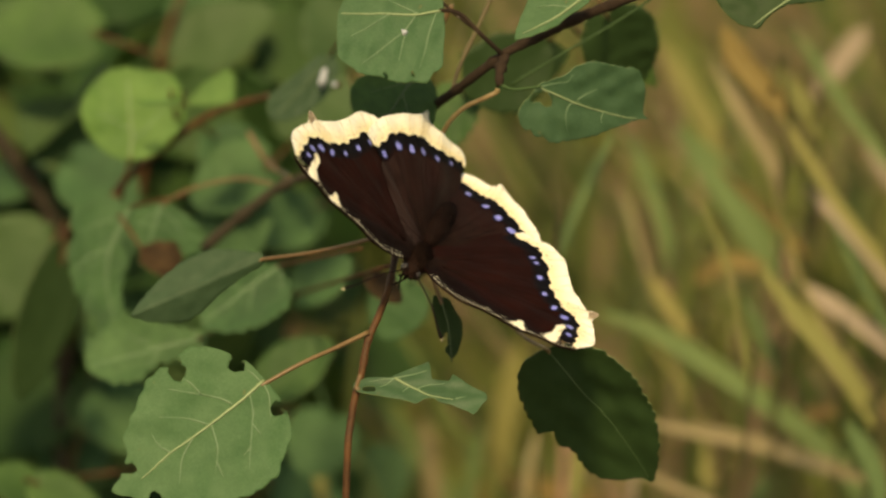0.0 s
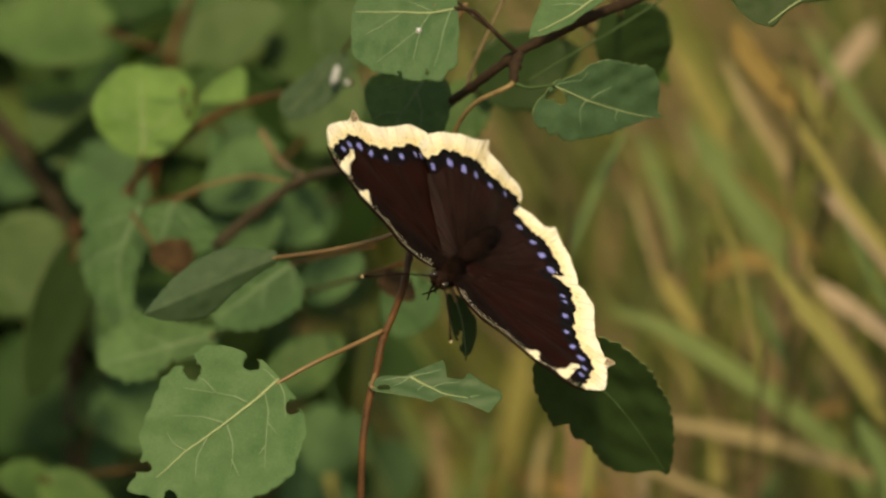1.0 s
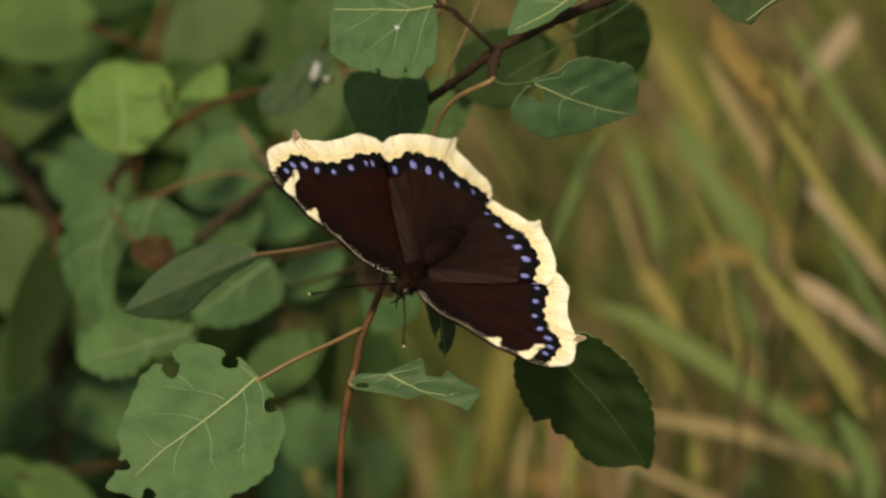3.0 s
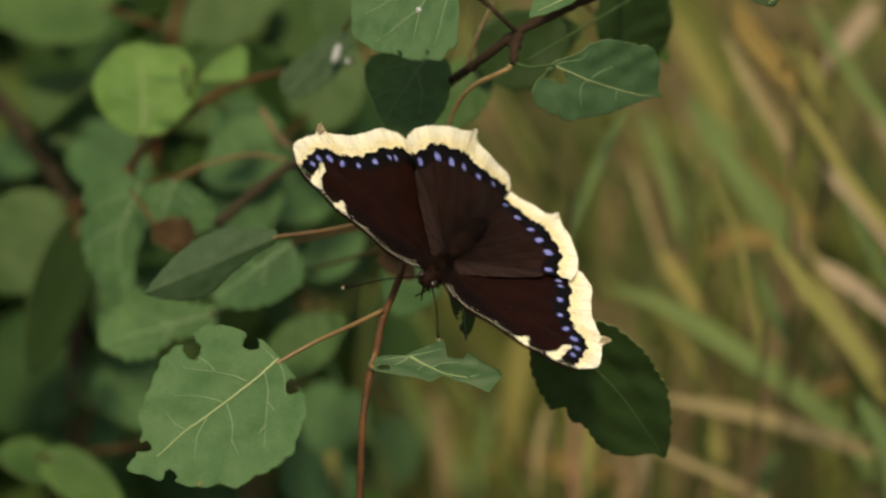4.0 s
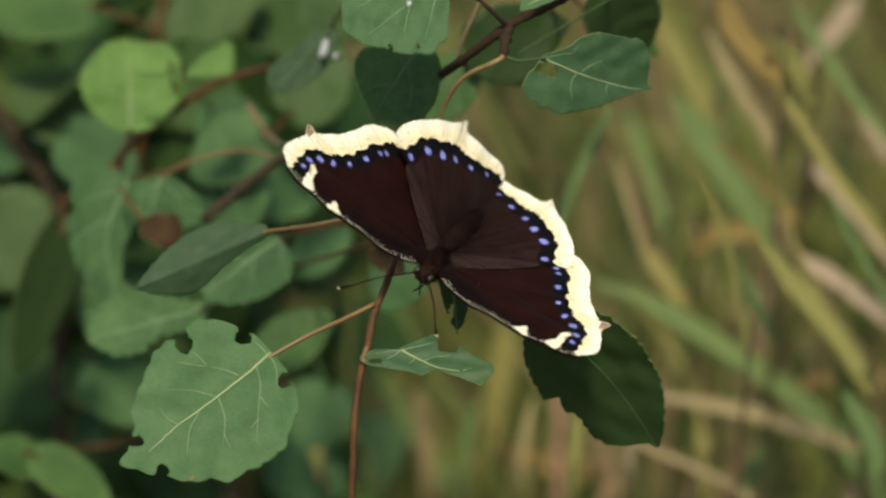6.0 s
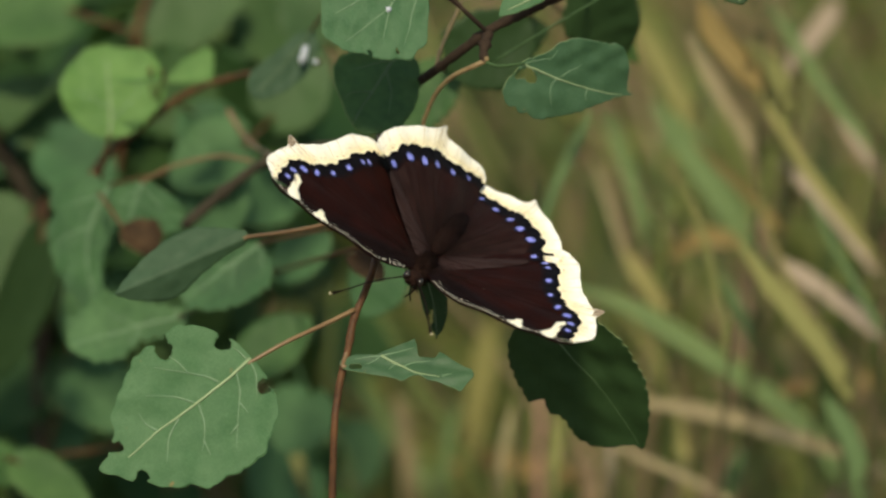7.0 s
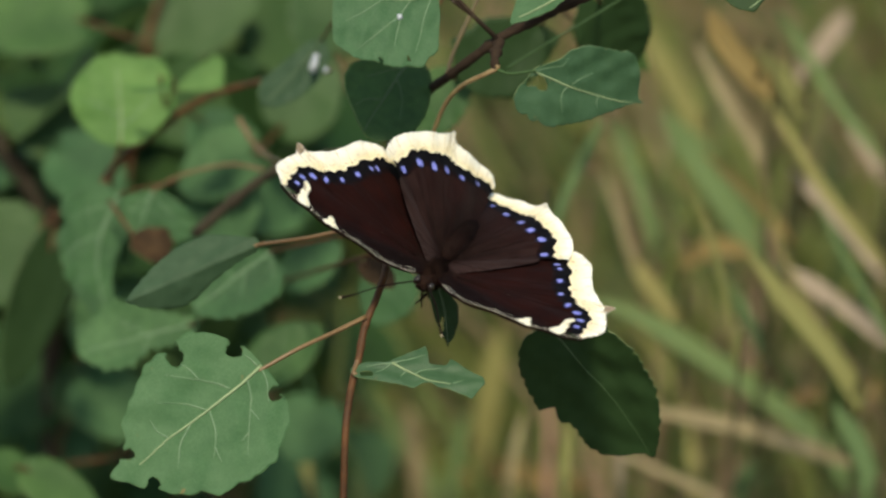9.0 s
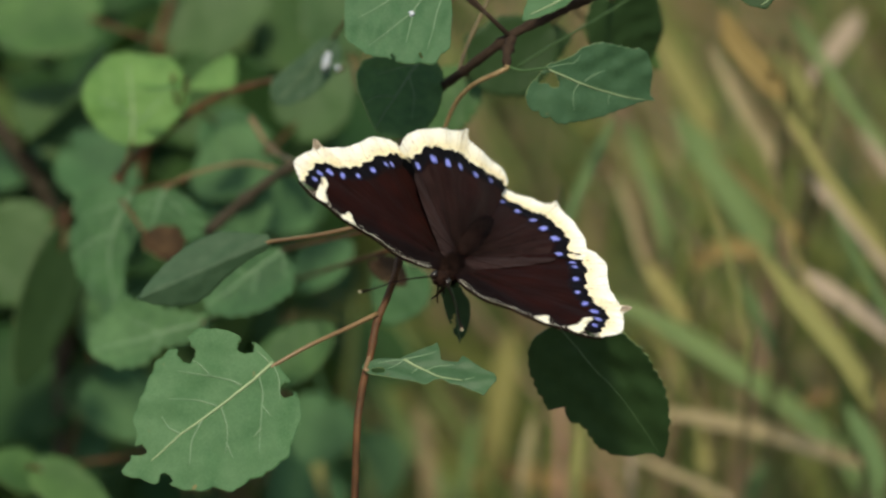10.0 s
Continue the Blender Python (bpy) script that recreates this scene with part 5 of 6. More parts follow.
leaf(bush, (-0.0816, 0.2, 0.5412), (-0.0699, 0.19, 0.53), (0.089, -0.609, 0.788), 0.019, stem=[(-0.086, 0.22, 0.5356)], mat=LEAF_BUSH, label="green leaf deeper in the bush", seed=76, detail=28, veins=False, jag=1.6, teeth=9, stem_mat=LEAF_BUSH)
leaf(bush, (-0.0981, 0.23, 0.5217), (-0.0838, 0.22, 0.5107), (0.089, -0.609, 0.788), 0.022, stem=[(-0.1034, 0.25, 0.5158)], mat=LEAF_BUSH, label="green leaf deeper in the bush", seed=77, detail=28, veins=False, jag=1.6, teeth=9, stem_mat=LEAF_BUSH)
leaf(bush, (-0.0143, 0.07, 0.6182), (-0.0086, 0.065, 0.6151), (0.089, -0.609, 0.788), 0.006, stem=[(-0.016, 0.09, 0.6107)], mat=DEAD_LEAF, label="small withered brown leaf", seed=78, detail=28, veins=False, jag=1.6, teeth=9, stem_mat=RED_BARK)
leaf(bush, (0.0045, 0.1, 0.6482), (-0.0059, 0.095, 0.6353), (0.089, -0.7, 0.7), 0.0125, stem=[(0.0082, 0.11, 0.6487)], mat=LEAF_MID, label="green leaf behind the branch", seed=79, detail=32, veins=False, jag=1.5, teeth=9, stem_mat=RED_BARK)
leaf(bush, (-0.027, 0.2, 0.5341), (-0.0329, 0.19, 0.5237), (0.089, -0.65, 0.75), 0.017, stem=[(-0.0307, 0.22, 0.5348)], mat=LEAF_BUSH, label="green leaf deeper in the bush", seed=80, detail=28, veins=False, jag=1.6, teeth=9, stem_mat=LEAF_BUSH)
leaf(bush, (-0.0289, 0.25, 0.495), (-0.0416, 0.24, 0.4898), (0.089, -0.65, 0.75), 0.022, stem=[(-0.0264, 0.27, 0.4927)], mat=LEAF_BUSH, label="green leaf deeper in the bush", seed=81, detail=28, veins=False, jag=1.6, teeth=9, stem_mat=LEAF_BUSH)
leaf(bush, (-0.074, 0.2, 0.5661), (-0.0805, 0.19, 0.55), (0.089, -0.65, 0.75), 0.02, stem=[(-0.0726, 0.22, 0.5644)], mat=LEAF_BUSH, label="green leaf deeper in the bush", seed=82, detail=28, veins=False, jag=1.6, teeth=9, stem_mat=LEAF_BUSH)
leaf(bush, (-0.0862, 0.21, 0.5391), (-0.0777, 0.2, 0.5285), (0.089, -0.65, 0.75), 0.018, stem=[(-0.0905, 0.23, 0.5371)], mat=LEAF_DARK, label="green leaf deeper in the bush", seed=83, detail=28, veins=False, jag=1.6, teeth=9, stem_mat=LEAF_DARK)
leaf(bush, (-0.0072, 0.12, 0.5985), (-0.0134, 0.115, 0.5874), (0.089, -0.65, 0.75), 0.014, stem=[(-0.0041, 0.14, 0.595)], mat=LEAF_BUSH, label="green leaf deeper in the bush", seed=84, detail=28, veins=False, jag=1.6, teeth=9, stem_mat=LEAF_BUSH)
leaf(bush, (-0.0209, 0.3, 0.4832), (-0.015, 0.29, 0.4696), (0.089, -0.65, 0.75), 0.02, stem=[(-0.0226, 0.32, 0.4847)], mat=LEAF_BUSH, label="green leaf deeper in the bush", seed=85, detail=28, veins=False, jag=1.6, teeth=9, stem_mat=LEAF_BUSH)
leaf(bush, (-0.094, 0.23, 0.5564), (-0.0963, 0.22, 0.547), (0.089, -0.65, 0.75), 0.02, stem=[(-0.0942, 0.25, 0.5548)], mat=LEAF_MID, label="green leaf deeper in the bush", seed=86, detail=28, veins=False, jag=1.6, teeth=9, stem_mat=LEAF_MID)
part("limb", tube("limb", [(-0.0726, 0.1419, 0.6101), (-0.0689, 0.1437, 0.615), (-0.0612, 0.1418, 0.622), (-0.0509, 0.1382, 0.6306), (-0.0382, 0.1296, 0.6376), (-0.0218, 0.1105, 0.6465)], 0.0010199999999999999, 0.0005949999999999999, RED_BARK, 9, 7, 0.2, 8), bush, "reddish brown limb")
part("limb", tube("limb", [(-0.0925, 0.214, 0.53), (-0.083, 0.18, 0.57), (-0.0745, 0.15, 0.5985), (-0.072, 0.1424, 0.6115)], 0.0005099999999999999, 0.00068, BARK, 9, 7, 0.2, 9), bush, "thin upright limb")
part("limb", tube("limb", [(-0.0509, 0.1086, 0.6106), (-0.0411, 0.1074, 0.6197), (-0.0313, 0.1036, 0.6276), (-0.0155, 0.0849, 0.6377)], 0.0011899999999999999, 0.00085, GREY_BARK, 9, 7, 0.3, 10), bush, "dark side limb")
part("limb", tube("limb", [(-0.0942, -0.0272, -0.2843), (-0.0924, 0.1715, 0.3232), (-0.0936, 0.2151, 0.5041), (-0.0911, 0.2115, 0.5558), (-0.0932, 0.215, 0.5776), (-0.1016, 0.2145, 0.5945), (-0.1201, 0.2119, 0.6182)], 0.0008, 0.0027, GREY_BARK, 9, 7, 0.3, 11), bush, "thick dark limb")
part("limb", tube("limb", [(-0.0936, 0.2151, 0.5041), (-0.0814, 0.2214, 0.5521), (-0.0738, 0.219, 0.5762), (-0.0677, 0.2329, 0.6144), (-0.0616, 0.2389, 0.631), (-0.0548, 0.2468, 0.6527)], 0.000765, 0.000765, RED_BARK, 9, 7, 0.3, 12), bush, "reddish upright limb")
part("limb", tube("limb", [(-0.0423, 0.1369, 0.6271), (-0.0377, 0.1287, 0.6228), (-0.0313, 0.1036, 0.6276)], 0.0005949999999999999, 0.0005099999999999999, STALK, 9, 7, 0.1, 14), bush, "thin pale twig")
part("limb", tube("limb", [(-0.0925, 0.205, 0.515), (-0.0836, 0.17, 0.5318), (-0.0717, 0.165, 0.536), (-0.0600, 0.16, 0.5435)], 0.0007, 0.0004, RED_BARK, 9, 7, 0.3, 16), bush, "low reddish side limb")


def far_leaves(name, count, seed, span, depth, size, label):
    """Crowded leaves deeper in the bush, as one mass; span is (x0, x1, z0, z1) about the twig, depth is the range of y."""
    rng = random.Random(seed)
    shapes = []
    for k in range(5):
        me, _, _ = leaf_mesh(1.0, 0.95, 60 + k, 0.12, 0.0, 0.1, (), 10, 3, 5, 0.2, 0.15, LEAF_FAR)
        shapes.append(([v.co.copy() for v in me.vertices], [tuple(p.vertices) for p in me.polygons]))
        bpy.data.meshes.remove(me)
    verts, faces = [], []
    for _ in range(count):
        vs, fs = rng.choice(shapes)
        y = rng.uniform(*depth)
        p = Vector((rng.uniform(span[0], span[1]), y, rng.uniform(span[2], span[3])))
        d = Vector((rng.gauss(0, 1), rng.gauss(0, 0.5), rng.gauss(-0.5, 0.7)))
        m = leaf_pose(p, p + d, (rng.gauss(0, 0.5), rng.gauss(-0.7, 0.5), 1.0))
        s = rng.uniform(*size)
        n = len(verts)
        verts += [m @ (Vector((v.x, v.y, v.z)) * s) for v in vs]
        faces += [tuple(n + k for k in f) for f in fs]
    tagged(new(name, mesh_of(name, verts, faces, LEAF_FAR)), label, "leaves", kind="stuff")


far_leaves("bush_leaves", 40, 24, (-0.1, -0.035, 0.56, 0.612), (0.2, 0.3), (0.02, 0.034), "green leaves close behind the twig")
far_leaves("bush_leaves", 16, 28, (-0.102, -0.03, 0.478, 0.53), (0.23, 0.3), (0.02, 0.032), "green leaves low beside the dark limb")
far_leaves("bush_leaves", 28, 26, (-0.115, -0.02, 0.47, 0.545), (0.28, 0.42), (0.02, 0.034), "green leaves low behind the twig")
far_leaves("bush_leaves", 45, 27, (-0.12, -0.035, 0.54, 0.615), (0.29, 0.4), (0.022, 0.034), "green leaves behind the young leaf")
far_leaves("bush_leaves", 170, 21, (-0.24, -0.06, 0.49, 0.605), (0.26, 0.42), (0.022, 0.036), "green leaves crowded deep in the bush")
far_leaves("bush_leaves", 45, 25, (-0.22, -0.09, 0.4, 0.56), (0.2, 0.36), (0.022, 0.036), "green leaves low in the bush")
far_leaves("bush_leaves", 330, 22, (-0.7, -0.11, 0.25, 0.56), (0.44, 0.85), (0.022, 0.036), "shaded green leaves at the back of the bush")


# ---- the butterfly ----
MM = 0.001
FORE_OUT = [(32.6, 17.1), (34.3, 16.0), (35.4, 14.2), (34.8, 9.8), (33.9, 7.0), (34.2, 5.2), (34.7, 3.5), (33.9, 3.0), (32.5, 3.3), (30.2, 0.0), (27.8, -5.3), (26.5, -10.1), (25.4, -12.6), (23.0, -14.9), (20.5, -16.0), (17.0, -17.2)]
FORE_IN = [(31.8, 17.0), (31.7, 15.2), (31.7, 13.4), (31.4, 9.0), (30.2, 7.0), (29.2, 6.2), (27.6, 5.4), (27.1, 4.2), (26.6, 3.2), (25.2, 1.2), (24.0, -2.6), (22.9, -7.3), (20.9, -11.5), (20.2, -12.7), (17.8, -13.8), (15.0, -15.4)]
FORE_COSTA = [(1.0, 5.2), (4.8, 9.8), (9.0, 12.6), (14.0, 14.0), (18.2, 15.6), (22.3, 16.9), (25.5, 17.1), (28.5, 17.7), (30.6, 17.5)]
FORE_SEAM = [(13.0, -14.5), (8.0, -9.0), (3.0, -3.5), (0.8, -1.0)]
FORE_BLUE = [(30.35, 14.0, 0.7, 1.0), (30.2, 10.9, 1.1, 1.2), (28.75, 8.15, 0.9, 1.3), (26.45, 6.1, 1.0, 0.9), (24.05, 2.5, 0.8, 0.8), (22.35, -2.85, 1.0, 1.0), (20.9, -7.45, 0.7, 0.9), (20.0, -9.1, 0.6, 1.0)]
HIND_OUT = [(22.8, -6.0), (23.4, -9.9), (23.0, -13.5), (21.0, -19.2), (18.4, -24.2), (17.2, -27.0), (16.9, -28.6), (16.4, -30.3), (15.4, -29.2), (14.0, -28.9), (10.4, -30.8), (7.4, -33.3), (5.0, -34.2), (3.2, -33.4)]
HIND_IN = [(19.9, -6.2), (19.1, -9.0), (19.2, -12.9), (17.8, -16.0), (15.4, -19.6), (14.4, -21.4), (13.9, -22.0), (13.2, -22.6), (12.0, -23.4), (10.9, -24.0), (8.6, -26.5), (6.1, -29.2), (4.2, -31.2), (2.6, -31.6)]
HIND_LEAD = [(0.8, 1.5), (2.7, 3.2), (5.2, 2.3), (8.8, 0.8), (15.0, -2.8), (17.0, -4.4), (17.4, -6.2)]
HIND_INNER = [(1.9, -28.0), (0.9, -20.0), (0.6, -8.0), (0.6, -1.0)]
HIND_BLUE = [(17.8, -7.6, 1.2, 1.2), (16.8, -12.9, 1.5, 1.35), (14.4, -16.1, 1.1, 1.5), (12.2, -19.5, 1.1, 1.0), (9.05, -22.8, 1.0, 0.9), (6.0, -27.2, 0.8, 0.6)]


def inward(pts, base, by):
    """The inner edge of the dark band: points drawn towards the wing's root."""
    out = []
    for x, y in pts:
        d = Vector((base[0] - x, base[1] - y)).normalized()
        out.append((x + d.x * by, y + d.y * by))
    return out


def wing(parent, side, hind):
    """A wing in its own plane, root at the body's axis: dark field with a black band, pale margin and blue spots."""
    root = (0.6, -2.0) if hind else (0.8, 3.0)
    outer, inner = (HIND_OUT, HIND_IN) if hind else (FORE_OUT, FORE_IN)
    band = inward(inner, root, 3.1 if hind else 3.3)
    rng = random.Random(3 + hind)

    def z_of(x, y):
        r = math.hypot(x, y)
        z = 0.00055 * r * r * (-0.6 if not hind else -0.35) * 0.5
        z += 0.10 * math.sin(math.atan2(y, x) * 19) * min(1, r / 22) + 0.16 * math.sin(math.atan2(y, x) * 31 + 1.3) * max(0, (r - 21) / 12) + 0.1 * noise.noise(Vector((x * 0.8, y * 0.8, hind)))
        if hind:
            lead = (math.degrees(math.atan2(y + 2.0, max(x, 0.1))) + 50) / 38
            lead = min(1, max(0, lead))
            z -= r * 0.07 * lead * lead * (3 - 2 * lead)
            z += 0.9 * math.exp(-((x - 5.5) / 3.0) ** 2) * math.exp(-((y + 15) / 9) ** 2)
        return z

    def p3(p, up=0.0):
        return Vector((side * p[0] * MM, p[1] * MM, (z_of(p[0], p[1]) + up) * MM))

    def turn(f):
        return f if side > 0 else tuple(reversed(f))

    def wavy(pts, step, size):
        line = glide(pts, step)
        return [Vector((v.x + size * noise.noise(Vector((i * 0.7, hind * 7, 1))), v.y + size * noise.noise(Vector((i * 0.7, hind * 7, 5))))) for i, v in enumerate(line)]
    st = 9
    o, c, b = wavy(outer, st, 0.3), wavy(inner, st, 0.0), glide(band, st)
    if hind and side < 0:
        o = [p.lerp(q, 0.87) for p, q in zip(c, o)]
    c = [p.lerp(q, 0.07) for p, q in zip(c, o)]
    c = [v + (Vector(root) - v).normalized() * 0.55 * (math.sin(i / st * math.pi * 1.0) ** 2 - 0.5 + 0.5 * noise.noise(Vector((i * 0.5, 2, hind)))) for i, v in enumerate(c)]
    name = "hindwing" if hind else "forewing"

    # dark field, a fan from the root
    if hind:
        first = math.atan2(b[0].y - root[1], b[0].x - root[0])
        edge = [q for q in glide(HIND_LEAD, 6) if math.atan2(q.y - root[1], q.x - root[0]) > first + 0.02] + b + glide([tuple(b[-1])] + HIND_INNER, 5)[1:]
    else:
        edge = glide(FORE_COSTA, 6) + b + glide([tuple(b[-1])] + FORE_SEAM, 6)[1:]
    verts, faces = [], []
    rings = 14
    for e in edge:
        for k in range(rings + 1):
            verts.append(p3(Vector(root).lerp(e, 0.03 + 0.97 * k / rings)))
    for i in range(len(edge) - 1):
        for k in range(rings):
            a = i * (rings + 1) + k
            faces.append(turn((a, a + 1, a + rings + 2, a + rings + 1)))
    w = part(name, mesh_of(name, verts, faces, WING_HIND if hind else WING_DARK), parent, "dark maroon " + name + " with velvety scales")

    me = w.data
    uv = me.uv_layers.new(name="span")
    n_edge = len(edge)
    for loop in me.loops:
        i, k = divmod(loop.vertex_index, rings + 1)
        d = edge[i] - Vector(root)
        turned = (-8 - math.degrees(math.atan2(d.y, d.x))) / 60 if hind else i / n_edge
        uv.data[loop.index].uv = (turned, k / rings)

    # faint raised veins from the root to the band
    tips = [0.10, 0.24, 0.36, 0.48, 0.60, 0.72] if hind else [0.38, 0.48, 0.57, 0.66, 0.75, 0.84]
    for f in tips:
        e = edge[int(f * (n_edge - 1))]
        bow = Vector((-(e - Vector(root)).y, (e - Vector(root)).x)) * 0.04
        line = [p3(Vector(root).lerp(e, t) + bow * (4 * t * (1 - t)), 0.01) for t in (0.15, 0.4, 0.6, 0.8, 0.97)]
        part("wing_vein", tube("wing_vein", line, 0.00010, 0.00005, WING_VEIN, 5, 3), w, "faint brown wing vein")

    def strip(pname, inside, outside, material, label, cross=5):
        v, f = [], []
        for p, q in zip(inside, outside):
            for k in range(cross + 1):
                v.append(p3(p.lerp(q, k / cross)))
        for i in range(len(inside) - 1):
            for k in range(cross):
                a = i * (cross + 1) + k
                f.append(turn((a, a + 1, a + cross + 2, a + cross + 1)))
        sm = mesh_of(pname, v, f, material)
        layer = sm.uv_layers.new(name="span")
        for loop in sm.loops:
            i, k = divmod(loop.vertex_index, cross + 1)
            layer.data[loop.index].uv = (i / len(inside), k / cross)
        part(pname, sm, w, label)
    strip("band", b, c, WING_BLACK, "black band inside the pale margin")
    strip("margin", c, o, WING_CREAM, "cream wing margin, yellowish inside, whitish at the edge", 8)

    # fine brown veins across the pale margin, and dark scales on its rim
    for i in range(4, len(c) - 3, st):
        j = i + rng.randint(-2, 2)
        run = [p3(c[j].lerp(o[j], f) + Vector((0.1 * math.sin(5 * f), 0)), 0.02) for f in (0.12, 0.4, 0.7, 0.97)]
        part("margin_vein", tube("margin_vein", run, 0.00003, 0.00006, MARGIN_VEIN, 4, 2), w, "thin brown vein across the margin")
    v, f = [], []
    for i in range(2, len(o) - 2):
        for _ in range(2):
            if rng.random() < 0.85:
                q = o[i].lerp(c[i], rng.uniform(-0.02, 0.2) if rng.random() < 0.75 else rng.uniform(0.2, 0.9))
                a, s = rng.random() * 6, rng.uniform(0.04, 0.11)
                n = len(v)
                v += [p3((q.x + s * math.cos(a + h), q.y + s * math.sin(a + h)), 0.1) for h in (0, 1.57, 3.14, 4.71)]
                f.append(turn((n, n + 1, n + 2, n + 3)))
    part("rim_scale", mesh_of("rim_scale", v, f, WING_GREY), w, "brown scales strewn over the margin")

    # long soft hairs round the wing's root
    v, f = [], []
    for _ in range(900 if hind else 350):
        far = rng.random() ** 1.3 * (14 if hind else 8)
        a = math.radians(rng.uniform(-88, -18) if hind else rng.uniform(-30, 60))
        x, y = root[0] + far * math.cos(a), root[1] + far * math.sin(a)
        a += rng.gauss(-0.1, 0.2)
        size = rng.uniform(1.2, 2.8)
        side_x, side_y = -0.03 * math.sin(a), 0.03 * math.cos(a)
        n = len(v)
        v += [p3((x - side_x, y - side_y), 0.05), p3((x + side_x, y + side_y), 0.05), p3((x + size * math.cos(a), y + size * math.sin(a)), 0.3)]
        f.append(turn((n, n + 1, n + 2)))
    part("wing_hair", mesh_of("wing_hair", v, f, WING_HAIR), w, "soft brown hairs at the wing's root")

    # blue spots, a little above the band
    for x, y, sx, sy in (HIND_BLUE if hind else FORE_BLUE):
        d = (Vector((x, y)) - Vector(root)).normalized()
        t = Vector((-d.y, d.x))
        ring, halo = [], []
        for k in range(14):
            a = 2 * math.pi * k / 14
            r = 1 + rng.uniform(-0.16, 0.14)
            cx = math.copysign(abs(math.cos(a)) ** 0.6, math.cos(a))
            cy = math.copysign(abs(math.sin(a)) ** 0.6, math.sin(a))
            ring.append(Vector((x, y)) + t * (0.58 * sx * r * cx) + d * (0.56 * sy * r * cy))
            halo.append(Vector((x, y)) + t * (0.58 * sx + 0.42) * math.cos(a) + d * (0.56 * sy + 0.5) * math.sin(a))
        v = [p3((x, y), 0.14)] + [p3(q, 0.1) for q in ring] + [p3(q, 0.04) for q in halo]
        f = [turn((0, 1 + k, 1 + (k + 1) % 14)) for k in range(14)]
        f += [turn((1 + k, 15 + k, 15 + (k + 1) % 14, 1 + (k + 1) % 14)) for k in range(14)]
        spot = mesh_of("blue_spot", v, f, WING_BLUE)
        spot.materials.append(WING_NAVY)
        for k in range(14, 28):
            spot.polygons[k].material_index = 1
        part("blue_spot", spot, w, "violet-blue spot in the black band")
    if not hind:
        # pale patches on the front edge
        for pts in (((26.4, 17.2), (28.5, 17.6), (28.7, 15.6), (29.0, 13.6), (29.5, 12.0), (28.9, 11.2), (28.0, 12.2), (27.5, 14.2), (26.8, 15.2), (25.9, 16.4)),
                    ((20.4, 16.4), (22.4, 17.0), (22.3, 16.2), (21.9, 15.2), (21.6, 14.2), (20.9, 14.2), (20.3, 15.1), (19.4, 15.7))):
            rim = [q + Vector((rng.gauss(0, 0.14), rng.gauss(0, 0.14))) for q in glide(pts + (pts[0],), 6)[:-1]]
            v = [p3(q, 0.2) for q in rim]
            mid = p3(sum(rim, Vector((0, 0))) / len(rim), 0.24)
            v = [mid] + v
            n = len(v) - 1
            f = [turn((0, 1 + (k + 1) % n, 1 + k)) for k in range(n)]
            part("pale_patch", mesh_of("pale_patch", v, f, WING_PALE), w, "cream patch on the front edge")
        tuft = [p3(q, 0.1) for q in ((33.0, 5.9), (34.0, 6.0), (34.9, 3.7), (34.0, 3.0), (32.9, 3.6))]
        part("grey_tuft", mesh_of("grey_tuft", tuft, [turn((0, 4, 3, 2, 1))], TOOTH_GREY), w, "grey scales on the wing's tooth")
        # a few pale specks of dust on the dark field
        v, f = [], []
        for _ in range(5):
            x, y, s = rng.uniform(8, 24), rng.uniform(-4, 11), rng.uniform(0.04, 0.09)
            n = len(v)
            v += [p3((x + s * math.cos(h), y + s * math.sin(h)), 0.14) for h in (0.3, 1.9, 3.4, 5.0)]
            f.append(turn((n, n + 1, n + 2, n + 3)))
        part("dust_speck", mesh_of("dust_speck", v, f, WING_GREY), w, "pale specks of dust on the wing")
        # black front edge with a row of pale specks
        costa = glide(FORE_COSTA + [(32.4, 17.1)], 8)
        part("front_edge", tube("front_edge", [p3(q, -0.3) for q in costa], 0.00024, 0.0002, WING_BLACK, 6, 1), w, "black front edge")
        v, f = [], []
        for k in range(5, len(costa) - 3):
            along = (costa[k + 1] - costa[k - 1]).normalized()
            out = Vector((-along.y, along.x))
            for row in range(2):
                if rng.random() < ((0.95 if row == 0 else 0.35) if costa[k].x < 20 else 0.4):
                    q = costa[k] + along * rng.uniform(-0.08, 0.08) + out * (rng.uniform(0.05, 0.25) if row == 0 else rng.uniform(-0.75, -0.3))
                    d = (out + along * rng.gauss(0.3, 0.15)).normalized() * (rng.uniform(0.32, 0.46) if row == 0 else rng.uniform(0.12, 0.25))
                    e = Vector((-d.y, d.x)).normalized() * rng.uniform(0.06, 0.09)
                    n = len(v)
                    v += [p3(q - d - e * 0.5, 0.3), p3(q + e - d * 0.2, 0.32), p3(q + d, 0.34), p3(q - e, 0.32)]
                    f.append(turn((n, n + 3, n + 2, n + 1)))
        part("pale_fleck", mesh_of("pale_fleck", v, f, WING_PALE), w, "cream specks along the front edge")
    return w


